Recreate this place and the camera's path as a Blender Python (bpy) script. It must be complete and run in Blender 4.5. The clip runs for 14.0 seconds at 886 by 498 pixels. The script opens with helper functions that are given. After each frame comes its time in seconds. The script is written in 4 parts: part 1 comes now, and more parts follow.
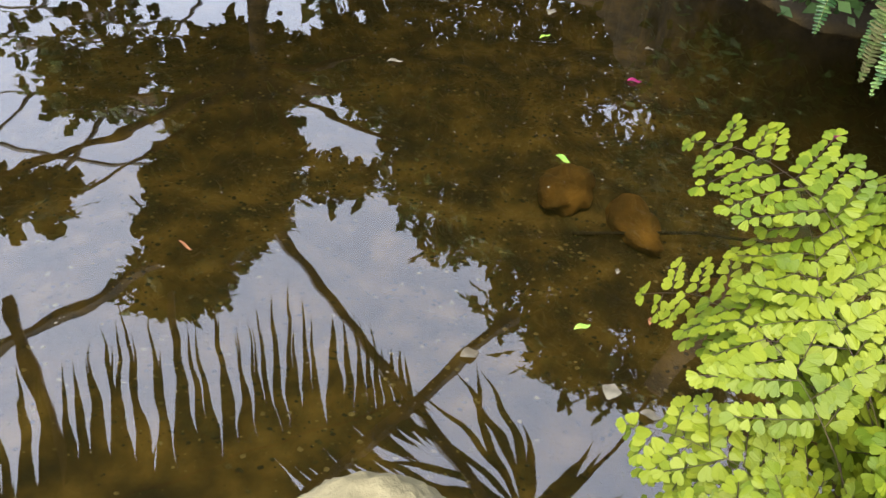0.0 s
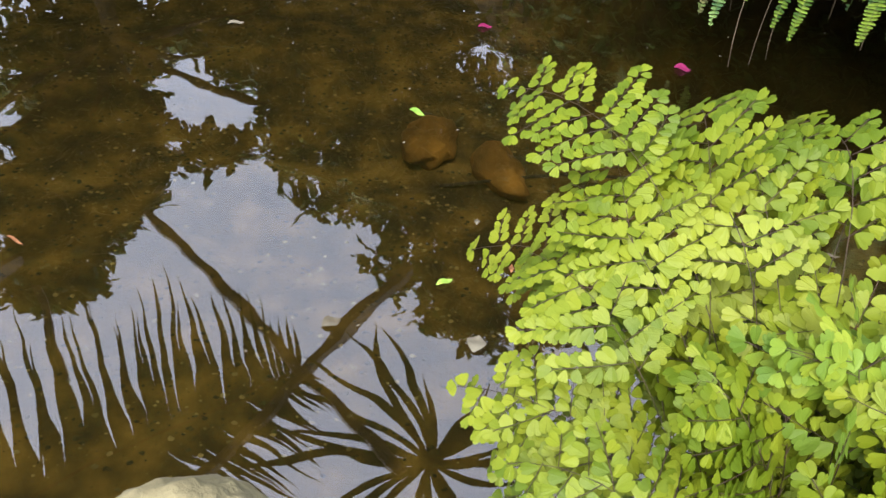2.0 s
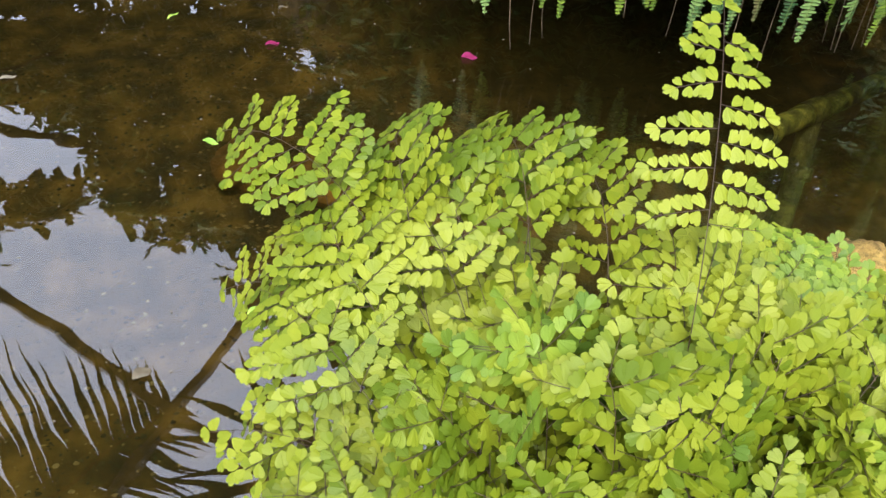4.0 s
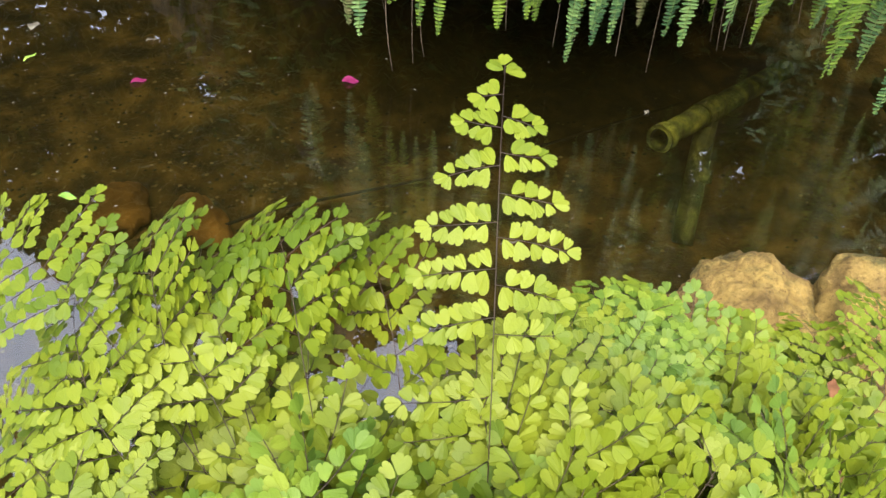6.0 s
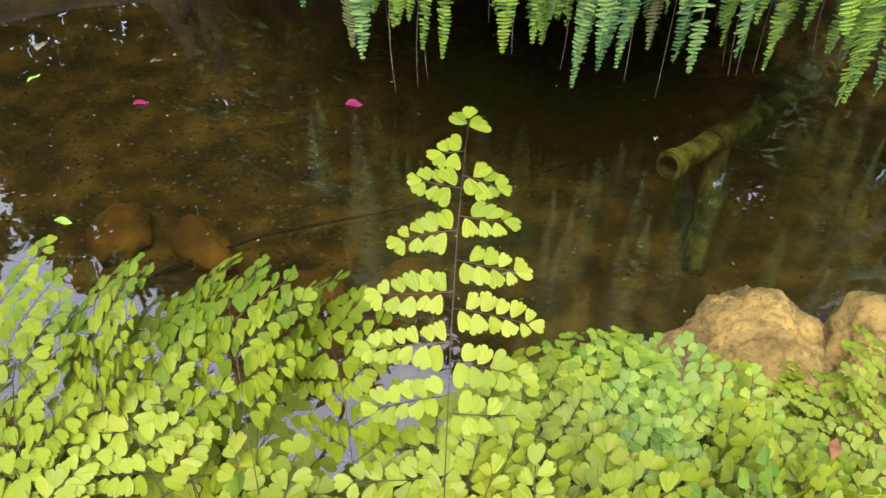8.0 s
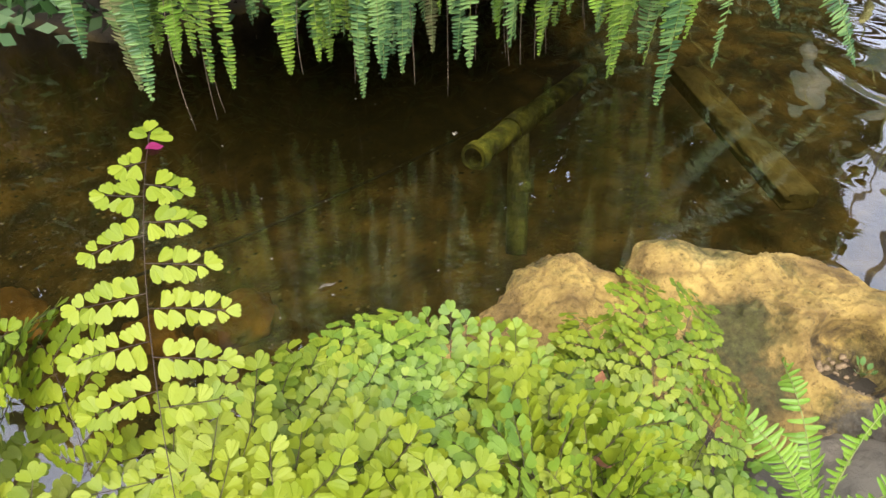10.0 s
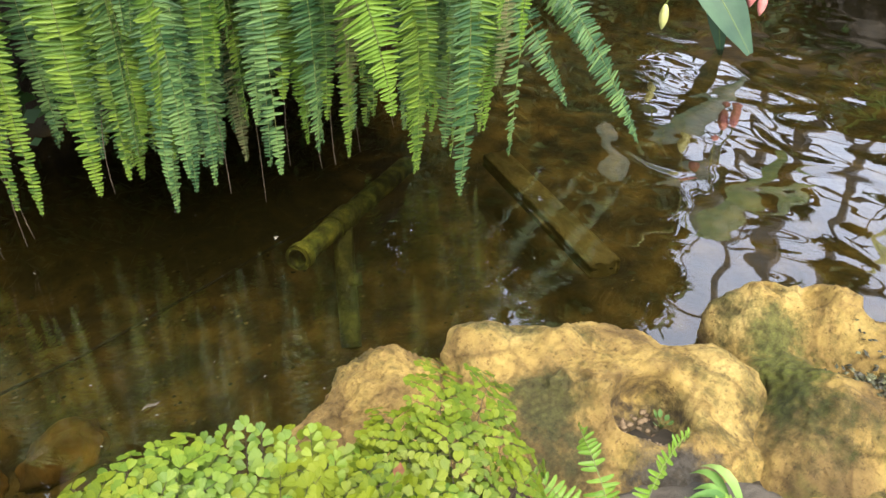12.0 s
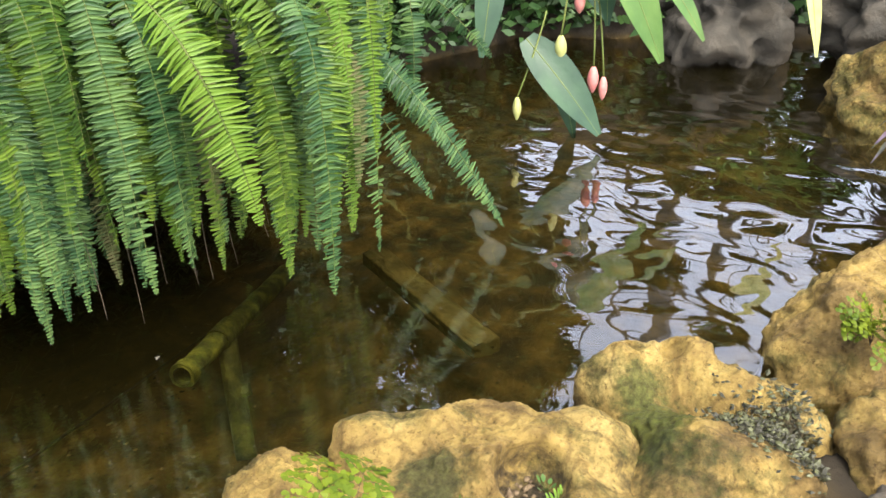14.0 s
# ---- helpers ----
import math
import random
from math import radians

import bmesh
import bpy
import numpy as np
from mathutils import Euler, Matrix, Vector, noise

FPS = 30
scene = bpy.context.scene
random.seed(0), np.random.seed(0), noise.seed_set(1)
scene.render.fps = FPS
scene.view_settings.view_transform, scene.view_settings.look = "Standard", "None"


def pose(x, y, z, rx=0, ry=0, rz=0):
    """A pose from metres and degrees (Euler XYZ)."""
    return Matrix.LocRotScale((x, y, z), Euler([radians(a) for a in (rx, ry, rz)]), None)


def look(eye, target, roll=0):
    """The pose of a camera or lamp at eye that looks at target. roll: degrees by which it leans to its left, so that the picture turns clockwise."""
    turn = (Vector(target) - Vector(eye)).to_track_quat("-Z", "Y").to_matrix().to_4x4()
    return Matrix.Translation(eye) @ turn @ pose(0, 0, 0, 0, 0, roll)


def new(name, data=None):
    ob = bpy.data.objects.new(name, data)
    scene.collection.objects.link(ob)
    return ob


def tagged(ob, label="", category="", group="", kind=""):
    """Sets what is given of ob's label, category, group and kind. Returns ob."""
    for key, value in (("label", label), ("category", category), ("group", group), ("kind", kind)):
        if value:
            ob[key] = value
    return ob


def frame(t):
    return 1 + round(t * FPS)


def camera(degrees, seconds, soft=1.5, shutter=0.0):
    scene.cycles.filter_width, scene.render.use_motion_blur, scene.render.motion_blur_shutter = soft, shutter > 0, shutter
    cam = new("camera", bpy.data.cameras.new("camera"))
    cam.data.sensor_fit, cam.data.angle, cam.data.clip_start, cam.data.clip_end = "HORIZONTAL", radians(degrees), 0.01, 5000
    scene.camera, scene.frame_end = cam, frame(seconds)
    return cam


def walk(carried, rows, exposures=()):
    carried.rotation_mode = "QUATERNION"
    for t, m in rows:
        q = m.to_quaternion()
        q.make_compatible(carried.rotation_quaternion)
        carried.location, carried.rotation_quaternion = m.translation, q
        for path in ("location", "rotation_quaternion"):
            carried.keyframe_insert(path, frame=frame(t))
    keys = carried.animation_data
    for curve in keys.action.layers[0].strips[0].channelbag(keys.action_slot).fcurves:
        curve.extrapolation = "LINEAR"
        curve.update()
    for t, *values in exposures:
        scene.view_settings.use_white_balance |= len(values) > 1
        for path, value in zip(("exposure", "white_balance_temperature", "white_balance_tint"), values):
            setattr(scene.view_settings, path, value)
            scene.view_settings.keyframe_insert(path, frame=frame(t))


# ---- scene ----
cam = camera(56.9, 14.0)
PATH = [
    (0, (0.169, 0.044, 1.359), (0.093, 1.544, 0.039), 5.8),
    (0.5, (0.183, 0.074, 1.359), (0.119, 1.554, 0.015), 5.5),
    (1, (0.2, 0.103, 1.352), (0.191, 1.573, -0.005), 6.0),
    (1.5, (0.229, 0.11, 1.339), (0.342, 1.559, -0.035), 7.4),
    (2, (0.262, 0.091, 1.346), (0.446, 1.527, -0.034), 7.0),
    (2.5, (0.298, 0.078, 1.354), (0.531, 1.505, -0.029), 6.7),
    (3, (0.342, 0.084, 1.377), (0.624, 1.505, -0.001), 5.4),
    (3.5, (0.4, 0.085, 1.398), (0.79, 1.483, 0.021), 4.9),
    (4, (0.427, 0.065, 1.412), (0.903, 1.444, 0.043), 4.7),
    (4.2, (0.433, 0.055, 1.415), (0.95, 1.429, 0.056), 5.3),
    (6.3, (0.65, 0.176, 1.419), (1.244, 1.508, 0.05), 3.4),
    (6.5, (0.639, 0.178, 1.429), (1.222, 1.521, 0.066), 3.4),
    (7, (0.621, 0.183, 1.437), (1.168, 1.544, 0.078), 3.7),
    (7.5, (0.657, 0.205, 1.429), (1.193, 1.577, 0.076), 3.9),
    (8, (0.713, 0.209, 1.419), (1.267, 1.579, 0.071), 2.8),
    (8.5, (0.759, 0.189, 1.415), (1.384, 1.531, 0.069), 2.6),
    (8.7, (0.776, 0.176, 1.414), (1.437, 1.5, 0.068), 2.4),
    (10.8, (0.838, 0.049, 1.444), (1.798, 1.273, 0.187), 0.9),
    (11, (0.845, 0.046, 1.451), (1.842, 1.254, 0.207), 1.5),
    (11.5, (0.862, 0.032, 1.512), (1.958, 1.184, 0.298), 2.3),
    (12, (0.887, -0.024, 1.512), (2.062, 1.126, 0.373), 1.4),
    (12.5, (0.877, -0.057, 1.531), (2.109, 1.092, 0.454), 0.3),
    (13, (0.872, -0.09, 1.545), (2.163, 1.045, 0.523), -0.5),
    (13.5, (0.865, -0.122, 1.555), (2.211, 0.985, 0.572), -0.9),
    (14, (0.871, -0.154, 1.553), (2.293, 0.898, 0.619), -1.2),
]
walk(cam, [(t, look(eye, target, roll)) for t, eye, target, roll in PATH])

from mathutils.bvhtree import BVHTree

# ---- world, sun, exposure ----
world = bpy.data.worlds.new("sky")
scene.world = world
world.use_nodes = True
wn, wl = world.node_tree.nodes, world.node_tree.links
sky = wn.new("ShaderNodeTexSky")
sky.sky_type, sky.sun_disc = "NISHITA", False
sky.sun_elevation, sky.sun_rotation = radians(58), radians(205)
sky.air_density, sky.dust_density, sky.ozone_density = 1.0, 4.0, 1.0
soften = wn.new("ShaderNodeHueSaturation")
soften.inputs["Saturation"].default_value = 0.47
wl.new(sky.outputs[0], soften.inputs["Color"])
wl.new(soften.outputs[0], wn["Background"].inputs["Color"])
wn["Background"].inputs["Strength"].default_value = 0.15
sun = new("sun", bpy.data.lights.new("sun", "SUN"))
sun.data.energy, sun.data.angle, sun.data.color = 0.6, radians(30), (1.0, 0.94, 0.84)
sun.matrix_world = look((-2.2, -4.7, 8.3), (0, 0, 0))
scene.view_settings.exposure = 3.1


# ---- builders ----
def link_mesh(name, verts, faces, material, parent=None, label="", smooth=True):
    me = bpy.data.meshes.new(name)
    me.from_pydata([tuple(v) for v in verts], [], faces)
    if material:
        me.materials.append(material)
    if smooth:
        me.polygons.foreach_set("use_smooth", [True] * len(me.polygons))
    me.update()
    ob = new(name, me)
    if parent:
        ob.parent = parent
    if label:
        ob["label"] = label
    return ob


def part(name, bm, material, parent=None, label="", smooth=True):
    me = bpy.data.meshes.new(name)
    bm.to_mesh(me)
    bm.free()
    if material:
        me.materials.append(material)
    if smooth:
        me.polygons.foreach_set("use_smooth", [True] * len(me.polygons))
    ob = new(name, me)
    if parent:
        ob.parent = parent
    if label:
        ob["label"] = label
    return ob


def thing(name, label, category, at=(0, 0, 0), group="", kind=""):
    ob = new(name)
    ob.empty_display_size = 0.05
    ob.location = at
    return tagged(ob, label, category, group, kind)


def tube(points, radii, sides=6, cap=True):
    """Vertices and faces of a round rod along points."""
    pts = [Vector(p) for p in points]
    verts, faces = [], []
    side = None
    for i, p in enumerate(pts):
        d = (pts[min(i + 1, len(pts) - 1)] - pts[max(i - 1, 0)]).normalized()
        if side is None:
            side = d.orthogonal().normalized()
        side = (side - d * side.dot(d)).normalized()
        up = d.cross(side)
        r = radii[i] if hasattr(radii, "__len__") else radii
        for k in range(sides):
            a = 2 * math.pi * k / sides
            verts.append(p + (side * math.cos(a) + up * math.sin(a)) * r)
    for i in range(len(pts) - 1):
        for k in range(sides):
            a, b = i * sides + k, i * sides + (k + 1) % sides
            faces.append((a, b, b + sides, a + sides))
    if cap:
        faces.append(tuple(range(sides))[::-1])
        faces.append(tuple((len(pts) - 1) * sides + k for k in range(sides)))
    return verts, faces


def bezier(a, b, c, n):
    a, b, c = Vector(a), Vector(b), Vector(c)
    return [a * (1 - t) ** 2 + b * (2 * t * (1 - t)) + c * t * t for t in (i / n for i in range(n + 1))]


class Heap:
    """Gathers vertices and faces of one mesh."""

    def __init__(self):
        self.v, self.f = [], []

    def add(self, verts, faces):
        n = len(self.v)
        self.v.extend(verts)
        self.f.extend(tuple(i + n for i in f) for f in faces)


# ---- materials ----
def material(name, colours, scale=8.0, rough=0.6, bump=0.3, bump_scale=60.0, detail=6.0, spec=0.15, island=0.0, through_light=0.0,
             stops=None, coat=0.0):
    """Noise between the colours, grain as bump; island: how far separate pieces differ; through_light: share that shines through."""
    m = bpy.data.materials.new(name)
    m.use_nodes = True
    n, l = m.node_tree.nodes, m.node_tree.links
    p = n["Principled BSDF"]
    where = n.new("ShaderNodeTexCoord")
    big = n.new("ShaderNodeTexNoise")
    big.inputs["Scale"].default_value, big.inputs["Detail"].default_value = scale, detail
    l.new(where.outputs["Object"], big.inputs["Vector"])
    ramp = n.new("ShaderNodeValToRGB")
    while len(ramp.color_ramp.elements) < len(colours):
        ramp.color_ramp.elements.new(0.5)
    for i, c in enumerate(colours):
        e = ramp.color_ramp.elements[i]
        e.position = stops[i] if stops else 0.3 + 0.4 * i / max(1, len(colours) - 1)
        e.color = (*c, 1)
    if island:
        geo = n.new("ShaderNodeNewGeometry")
        mixv = n.new("ShaderNodeMath")
        mixv.operation = "MULTIPLY_ADD"
        shift = n.new("ShaderNodeMath")
        shift.operation = "SUBTRACT"
        shift.inputs[1].default_value = 0.5
        l.new(geo.outputs["Random Per Island"], shift.inputs[0])
        l.new(shift.outputs[0], mixv.inputs[0])
        mixv.inputs[1].default_value = island
        l.new(big.outputs["Fac"], mixv.inputs[2])
        info = n.new("ShaderNodeObjectInfo")
        more = n.new("ShaderNodeMath")
        more.operation = "MULTIPLY_ADD"
        more.inputs[1].default_value = island * 0.6
        l.new(info.outputs["Random"], more.inputs[0])
        l.new(mixv.outputs[0], more.inputs[2])
        less = n.new("ShaderNodeMath")
        less.operation = "SUBTRACT"
        less.inputs[1].default_value = island * 0.3
        l.new(more.outputs[0], less.inputs[0])
        l.new(less.outputs[0], ramp.inputs[0])
    else:
        l.new(big.outputs["Fac"], ramp.inputs[0])
    l.new(ramp.outputs[0], p.inputs["Base Color"])
    p.inputs["Roughness"].default_value = rough
    p.inputs["Specular IOR Level"].default_value = spec
    p.inputs["Coat Weight"].default_value = coat
    if bump:
        fine = n.new("ShaderNodeTexNoise")
        fine.inputs["Scale"].default_value, fine.inputs["Detail"].default_value = bump_scale, 8
        l.new(where.outputs["Object"], fine.inputs["Vector"])
        b = n.new("ShaderNodeBump")
        b.inputs["Strength"].default_value, b.inputs["Distance"].default_value = bump, 0.01
        l.new(fine.outputs["Fac"], b.inputs["Height"])
        l.new(b.outputs[0], p.inputs["Normal"])
    if through_light:
        t = n.new("ShaderNodeBsdfTranslucent")
        l.new(ramp.outputs[0], t.inputs["Color"])
        mx = n.new("ShaderNodeMixShader")
        mx.inputs[0].default_value = through_light
        l.new(p.outputs[0], mx.inputs[1])
        l.new(t.outputs[0], mx.inputs[2])
        l.new(mx.outputs[0], n["Material Output"].inputs["Surface"])
    return m


MAIDEN = material("maidenhair_leaf", [(0.041, 0.066, 0.0026), (0.077, 0.101, 0.0045), (0.104, 0.125, 0.0080)], 6, 0.5, 0.1, 200, island=0.3, through_light=0.35)
MAIDEN_OLD = material("maidenhair_leaf_dark", [(0.035, 0.067, 0.0072), (0.065, 0.103, 0.009), (0.105, 0.134, 0.0108)], 6, 0.5, 0.1, 200, island=0.3, through_light=0.3)
WIRE = material("wiry_stem", [(0.0105, 0.0063, 0.0042), (0.028, 0.0175, 0.0105)], 30, 0.45, 0)
SWORD = material("sword_fern_leaf", [(0.0172, 0.0405, 0.00708), (0.0441, 0.0821, 0.011), (0.088, 0.135, 0.0157)], 5, 0.38, 0.15, 120, island=0.4, through_light=0.3)
SWORD_YOUNG = material("sword_fern_young_leaf", [(0.0568, 0.111, 0.011), (0.0959, 0.155, 0.0184)], 5, 0.42, 0.15, 120, island=0.3, through_light=0.35)
SWORD_BLUE = material("sword_fern_old_leaf", [(0.0149, 0.0399, 0.0132), (0.0368, 0.0743, 0.0231), (0.066, 0.112, 0.032)], 5, 0.36, 0.15, 120, island=0.45, through_light=0.25)
SWORD_DRY = material("sword_fern_dry_leaf", [(0.050, 0.060, 0.020), (0.086, 0.080, 0.034), (0.050, 0.074, 0.020)], 12, 0.7, 0.2, 120, island=0.5, through_light=0.3)
RIB = material("fern_rib", [(0.045, 0.075, 0.014), (0.095, 0.10, 0.032)], 20, 0.5, 0)
ROOT = material("dry_root", [(0.030, 0.020, 0.012), (0.085, 0.066, 0.044)], 15, 0.8, 0)
ROCK = material("ochre_limestone", [(0.060, 0.041, 0.015), (0.165, 0.109, 0.036), (0.285, 0.197, 0.058), (0.37, 0.284, 0.108)], 3.4, 0.85, 1.0, 30, 12, stops=[0.30, 0.42, 0.55, 0.76])
n, l = ROCK.node_tree.nodes, ROCK.node_tree.links
p = n["Principled BSDF"]
n["Bump"].inputs["Distance"].default_value = 0.03
grit, pit, both, crust = n.new("ShaderNodeTexNoise"), n.new("ShaderNodeTexVoronoi"), n.new("ShaderNodeMath"), n.new("ShaderNodeBump")
spot = n.new("ShaderNodeTexCoord")
grit.inputs["Scale"].default_value, grit.inputs["Detail"].default_value, grit.inputs["Roughness"].default_value = 110, 6, 0.8
pit.inputs["Scale"].default_value = 42
both.operation = "MULTIPLY_ADD"
both.inputs[1].default_value = 0.8
crust.inputs["Strength"].default_value, crust.inputs["Distance"].default_value = 1.0, 0.018
l.new(spot.outputs["Object"], grit.inputs["Vector"])
l.new(spot.outputs["Object"], pit.inputs["Vector"])
l.new(pit.outputs["Distance"], both.inputs[0])
l.new(grit.outputs["Fac"], both.inputs[2])
l.new(both.outputs[0], crust.inputs["Height"])
l.new(n["Bump"].outputs[0], crust.inputs["Normal"])
l.new(crust.outputs[0], p.inputs["Normal"])
where = n.new("ShaderNodeTexCoord")
moss, mossramp, mossmix = n.new("ShaderNodeTexNoise"), n.new("ShaderNodeValToRGB"), n.new("ShaderNodeMixRGB")
moss.inputs["Scale"].default_value, moss.inputs["Detail"].default_value, moss.inputs["Roughness"].default_value = 5.0, 13, 0.72
l.new(where.outputs["Object"], moss.inputs["Vector"])
mossramp.color_ramp.elements[0].position, mossramp.color_ramp.elements[1].position = 0.51, 0.63
l.new(moss.outputs["Fac"], mossramp.inputs[0])
mossmix.inputs[2].default_value = (0.088, 0.074, 0.020, 1)
l.new(p.inputs["Base Color"].links[0].from_socket, mossmix.inputs[1])
l.new(mossramp.outputs[0], mossmix.inputs[0])
pock, pockramp, dirt = n.new("ShaderNodeTexNoise"), n.new("ShaderNodeValToRGB"), n.new("ShaderNodeMixRGB")
pock.inputs["Scale"].default_value, pock.inputs["Detail"].default_value = 14, 15
pock.inputs["Roughness"].default_value = 0.85
l.new(where.outputs["Object"], pock.inputs["Vector"])
pockramp.color_ramp.elements[0].position, pockramp.color_ramp.elements[1].position = 0.34, 0.56
pockramp.color_ramp.elements[0].color = (0.35, 0.30, 0.25, 1)
l.new(pock.outputs["Fac"], pockramp.inputs[0])
crack, crackramp, split = n.new("ShaderNodeTexVoronoi"), n.new("ShaderNodeValToRGB"), n.new("ShaderNodeMixRGB")
warp, bent = n.new("ShaderNodeTexNoise"), n.new("ShaderNodeMixRGB")
warp.inputs["Scale"].default_value, warp.inputs["Detail"].default_value = 7, 5
bent.inputs[0].default_value = 0.14
l.new(where.outputs["Object"], warp.inputs["Vector"])
l.new(where.outputs["Object"], bent.inputs[1])
l.new(warp.outputs["Color"], bent.inputs[2])
crack.feature = "DISTANCE_TO_EDGE"
crack.inputs["Scale"].default_value = 5.5
l.new(bent.outputs[0], crack.inputs["Vector"])
crackramp.color_ramp.elements[0].position, crackramp.color_ramp.elements[1].position = 0.004, 0.05
crackramp.color_ramp.elements[0].color = (0.28, 0.24, 0.2, 1)
l.new(crack.outputs["Distance"], crackramp.inputs[0])
# small pores: their shade is put into the colour as sparse dark dots
pore_shade, pore_ramp = n.new("ShaderNodeTexNoise"), n.new("ShaderNodeValToRGB")
pore_shade.inputs["Scale"].default_value, pore_shade.inputs["Detail"].default_value, pore_shade.inputs["Roughness"].default_value = 60, 8, 0.8
l.new(where.outputs["Object"], pore_shade.inputs["Vector"])
pore_ramp.color_ramp.elements[0].position, pore_ramp.color_ramp.elements[1].position = 0.35, 0.47
pore_ramp.color_ramp.elements[0].color, pore_ramp.color_ramp.elements[1].color = (0.26, 0.22, 0.17, 1), (1.05, 1.04, 1.0, 1)
l.new(pore_shade.outputs["Fac"], pore_ramp.inputs[0])
grain = n.new("ShaderNodeMixRGB")
grain.blend_type = split.blend_type = "MULTIPLY"
grain.inputs[0].default_value, split.inputs[0].default_value = 0.85, 0.5
dirt.blend_type = "MULTIPLY"
dirt.inputs[0].default_value = 0.65
l.new(mossmix.outputs[0], dirt.inputs[1])
l.new(pockramp.outputs[0], dirt.inputs[2])
l.new(dirt.outputs[0], grain.inputs[1])
l.new(pore_ramp.outputs[0], grain.inputs[2])
l.new(grain.outputs[0], split.inputs[1])
l.new(crackramp.outputs[0], split.inputs[2])
l.new(split.outputs[0], p.inputs["Base Color"])
GREY_ROCK = material("grey_stone", [(0.0135, 0.0122, 0.00948), (0.0324, 0.0284, 0.0216), (0.0486, 0.0405, 0.0297)], 5, 0.8, 0.9, 40, 12)


def patched(base, name, spots):
    """A copy of a rock material with stains and darker patches: (x, y, z in the rock's own space, radius, colour)."""
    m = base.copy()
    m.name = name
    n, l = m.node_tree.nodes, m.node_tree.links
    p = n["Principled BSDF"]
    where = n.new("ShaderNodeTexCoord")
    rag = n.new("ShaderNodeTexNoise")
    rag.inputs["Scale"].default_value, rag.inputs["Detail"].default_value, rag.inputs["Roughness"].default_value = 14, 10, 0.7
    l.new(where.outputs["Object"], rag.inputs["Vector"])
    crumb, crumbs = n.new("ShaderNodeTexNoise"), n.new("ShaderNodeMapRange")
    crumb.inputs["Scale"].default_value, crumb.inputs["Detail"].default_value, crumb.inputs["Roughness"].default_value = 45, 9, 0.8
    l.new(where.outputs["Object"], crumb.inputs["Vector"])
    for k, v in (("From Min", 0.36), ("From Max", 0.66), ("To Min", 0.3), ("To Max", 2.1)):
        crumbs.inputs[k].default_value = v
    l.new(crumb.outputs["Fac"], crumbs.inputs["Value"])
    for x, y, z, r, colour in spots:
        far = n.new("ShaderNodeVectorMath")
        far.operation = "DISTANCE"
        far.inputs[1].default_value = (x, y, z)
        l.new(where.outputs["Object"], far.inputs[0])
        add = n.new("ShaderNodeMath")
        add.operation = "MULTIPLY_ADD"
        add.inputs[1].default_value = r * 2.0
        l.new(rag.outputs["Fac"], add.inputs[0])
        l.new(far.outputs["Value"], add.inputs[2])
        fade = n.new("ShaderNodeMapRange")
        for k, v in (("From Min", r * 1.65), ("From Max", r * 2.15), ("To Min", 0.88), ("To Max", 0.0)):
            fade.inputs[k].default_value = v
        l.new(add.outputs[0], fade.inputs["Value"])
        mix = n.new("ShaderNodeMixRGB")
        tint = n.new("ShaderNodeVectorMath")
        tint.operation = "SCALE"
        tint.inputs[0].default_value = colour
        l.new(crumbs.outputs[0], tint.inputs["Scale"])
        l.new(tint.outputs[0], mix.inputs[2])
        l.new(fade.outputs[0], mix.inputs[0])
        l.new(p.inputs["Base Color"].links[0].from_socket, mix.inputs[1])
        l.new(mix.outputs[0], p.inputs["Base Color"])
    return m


# patches: darker pit, grey dirt below it, olive moss left, brown low right
POT_ROCK = patched(ROCK, "pot_hole_limestone", [(0.0, -0.13, 0.08, 0.098, (0.022, 0.017, 0.012)), (-0.09, -0.26, 0.05, 0.11, (0.030, 0.028, 0.024)), (-0.16, 0.06, 0.12, 0.10, (0.036, 0.036, 0.010)), (-0.20, -0.05, 0.04, 0.10, (0.030, 0.030, 0.010)), (0.18, -0.26, 0.0, 0.10, (0.03, 0.026, 0.012))])
MOSSY_ROCK = ROCK.copy()
MOSSY_ROCK.name = "mossy_limestone"
for node in MOSSY_ROCK.node_tree.nodes:
    if node.type == "VALTORGB" and abs(node.color_ramp.elements[0].position - 0.51) < 0.001:
        node.color_ramp.elements[0].position, node.color_ramp.elements[1].position = 0.42, 0.56
LONG_ROCK = patched(ROCK, "moss_flanked_limestone", [(-0.13, 0.06, 0.12, 0.13, (0.040, 0.048, 0.007)), (-0.04, 0.14, 0.16, 0.09, (0.050, 0.052, 0.012)), (-0.22, -0.06, 0.07, 0.13, (0.022, 0.025, 0.005)), (-0.16, -0.22, 0.0, 0.10, (0.020, 0.022, 0.006)), (0.02, -0.24, 0.15, 0.11, (0.024, 0.021, 0.013))])
PALE_ROCK = material("pale_stone", [(0.055, 0.047, 0.026), (0.095, 0.084, 0.048), (0.125, 0.11, 0.068)], 5, 0.9, 0.8, 40, 10)
SILT_ROCK = material("algae_covered_stone", [(0.018, 0.010, 0.002), (0.05, 0.026, 0.004), (0.11, 0.058, 0.009)], 6, 0.95, 0.6, 40)
PIPE = material("mossy_pipe", [(0.0158, 0.0183, 0.00525), (0.059, 0.072, 0.0131), (0.171, 0.183, 0.0263)], 16, 0.8, 1.0, 60, 10)
WET_PIPE = material("slimy_pipe", [(0.008, 0.009, 0.003), (0.024, 0.028, 0.006), (0.06, 0.064, 0.012)], 16, 0.8, 1.0, 60, 10)
WET_WOOD = material("sunken_wood", [(0.028, 0.024, 0.006), (0.078, 0.060, 0.015)], 8, 0.7, 0.8, 40)
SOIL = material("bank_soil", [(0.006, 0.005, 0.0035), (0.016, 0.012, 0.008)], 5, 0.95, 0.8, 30)
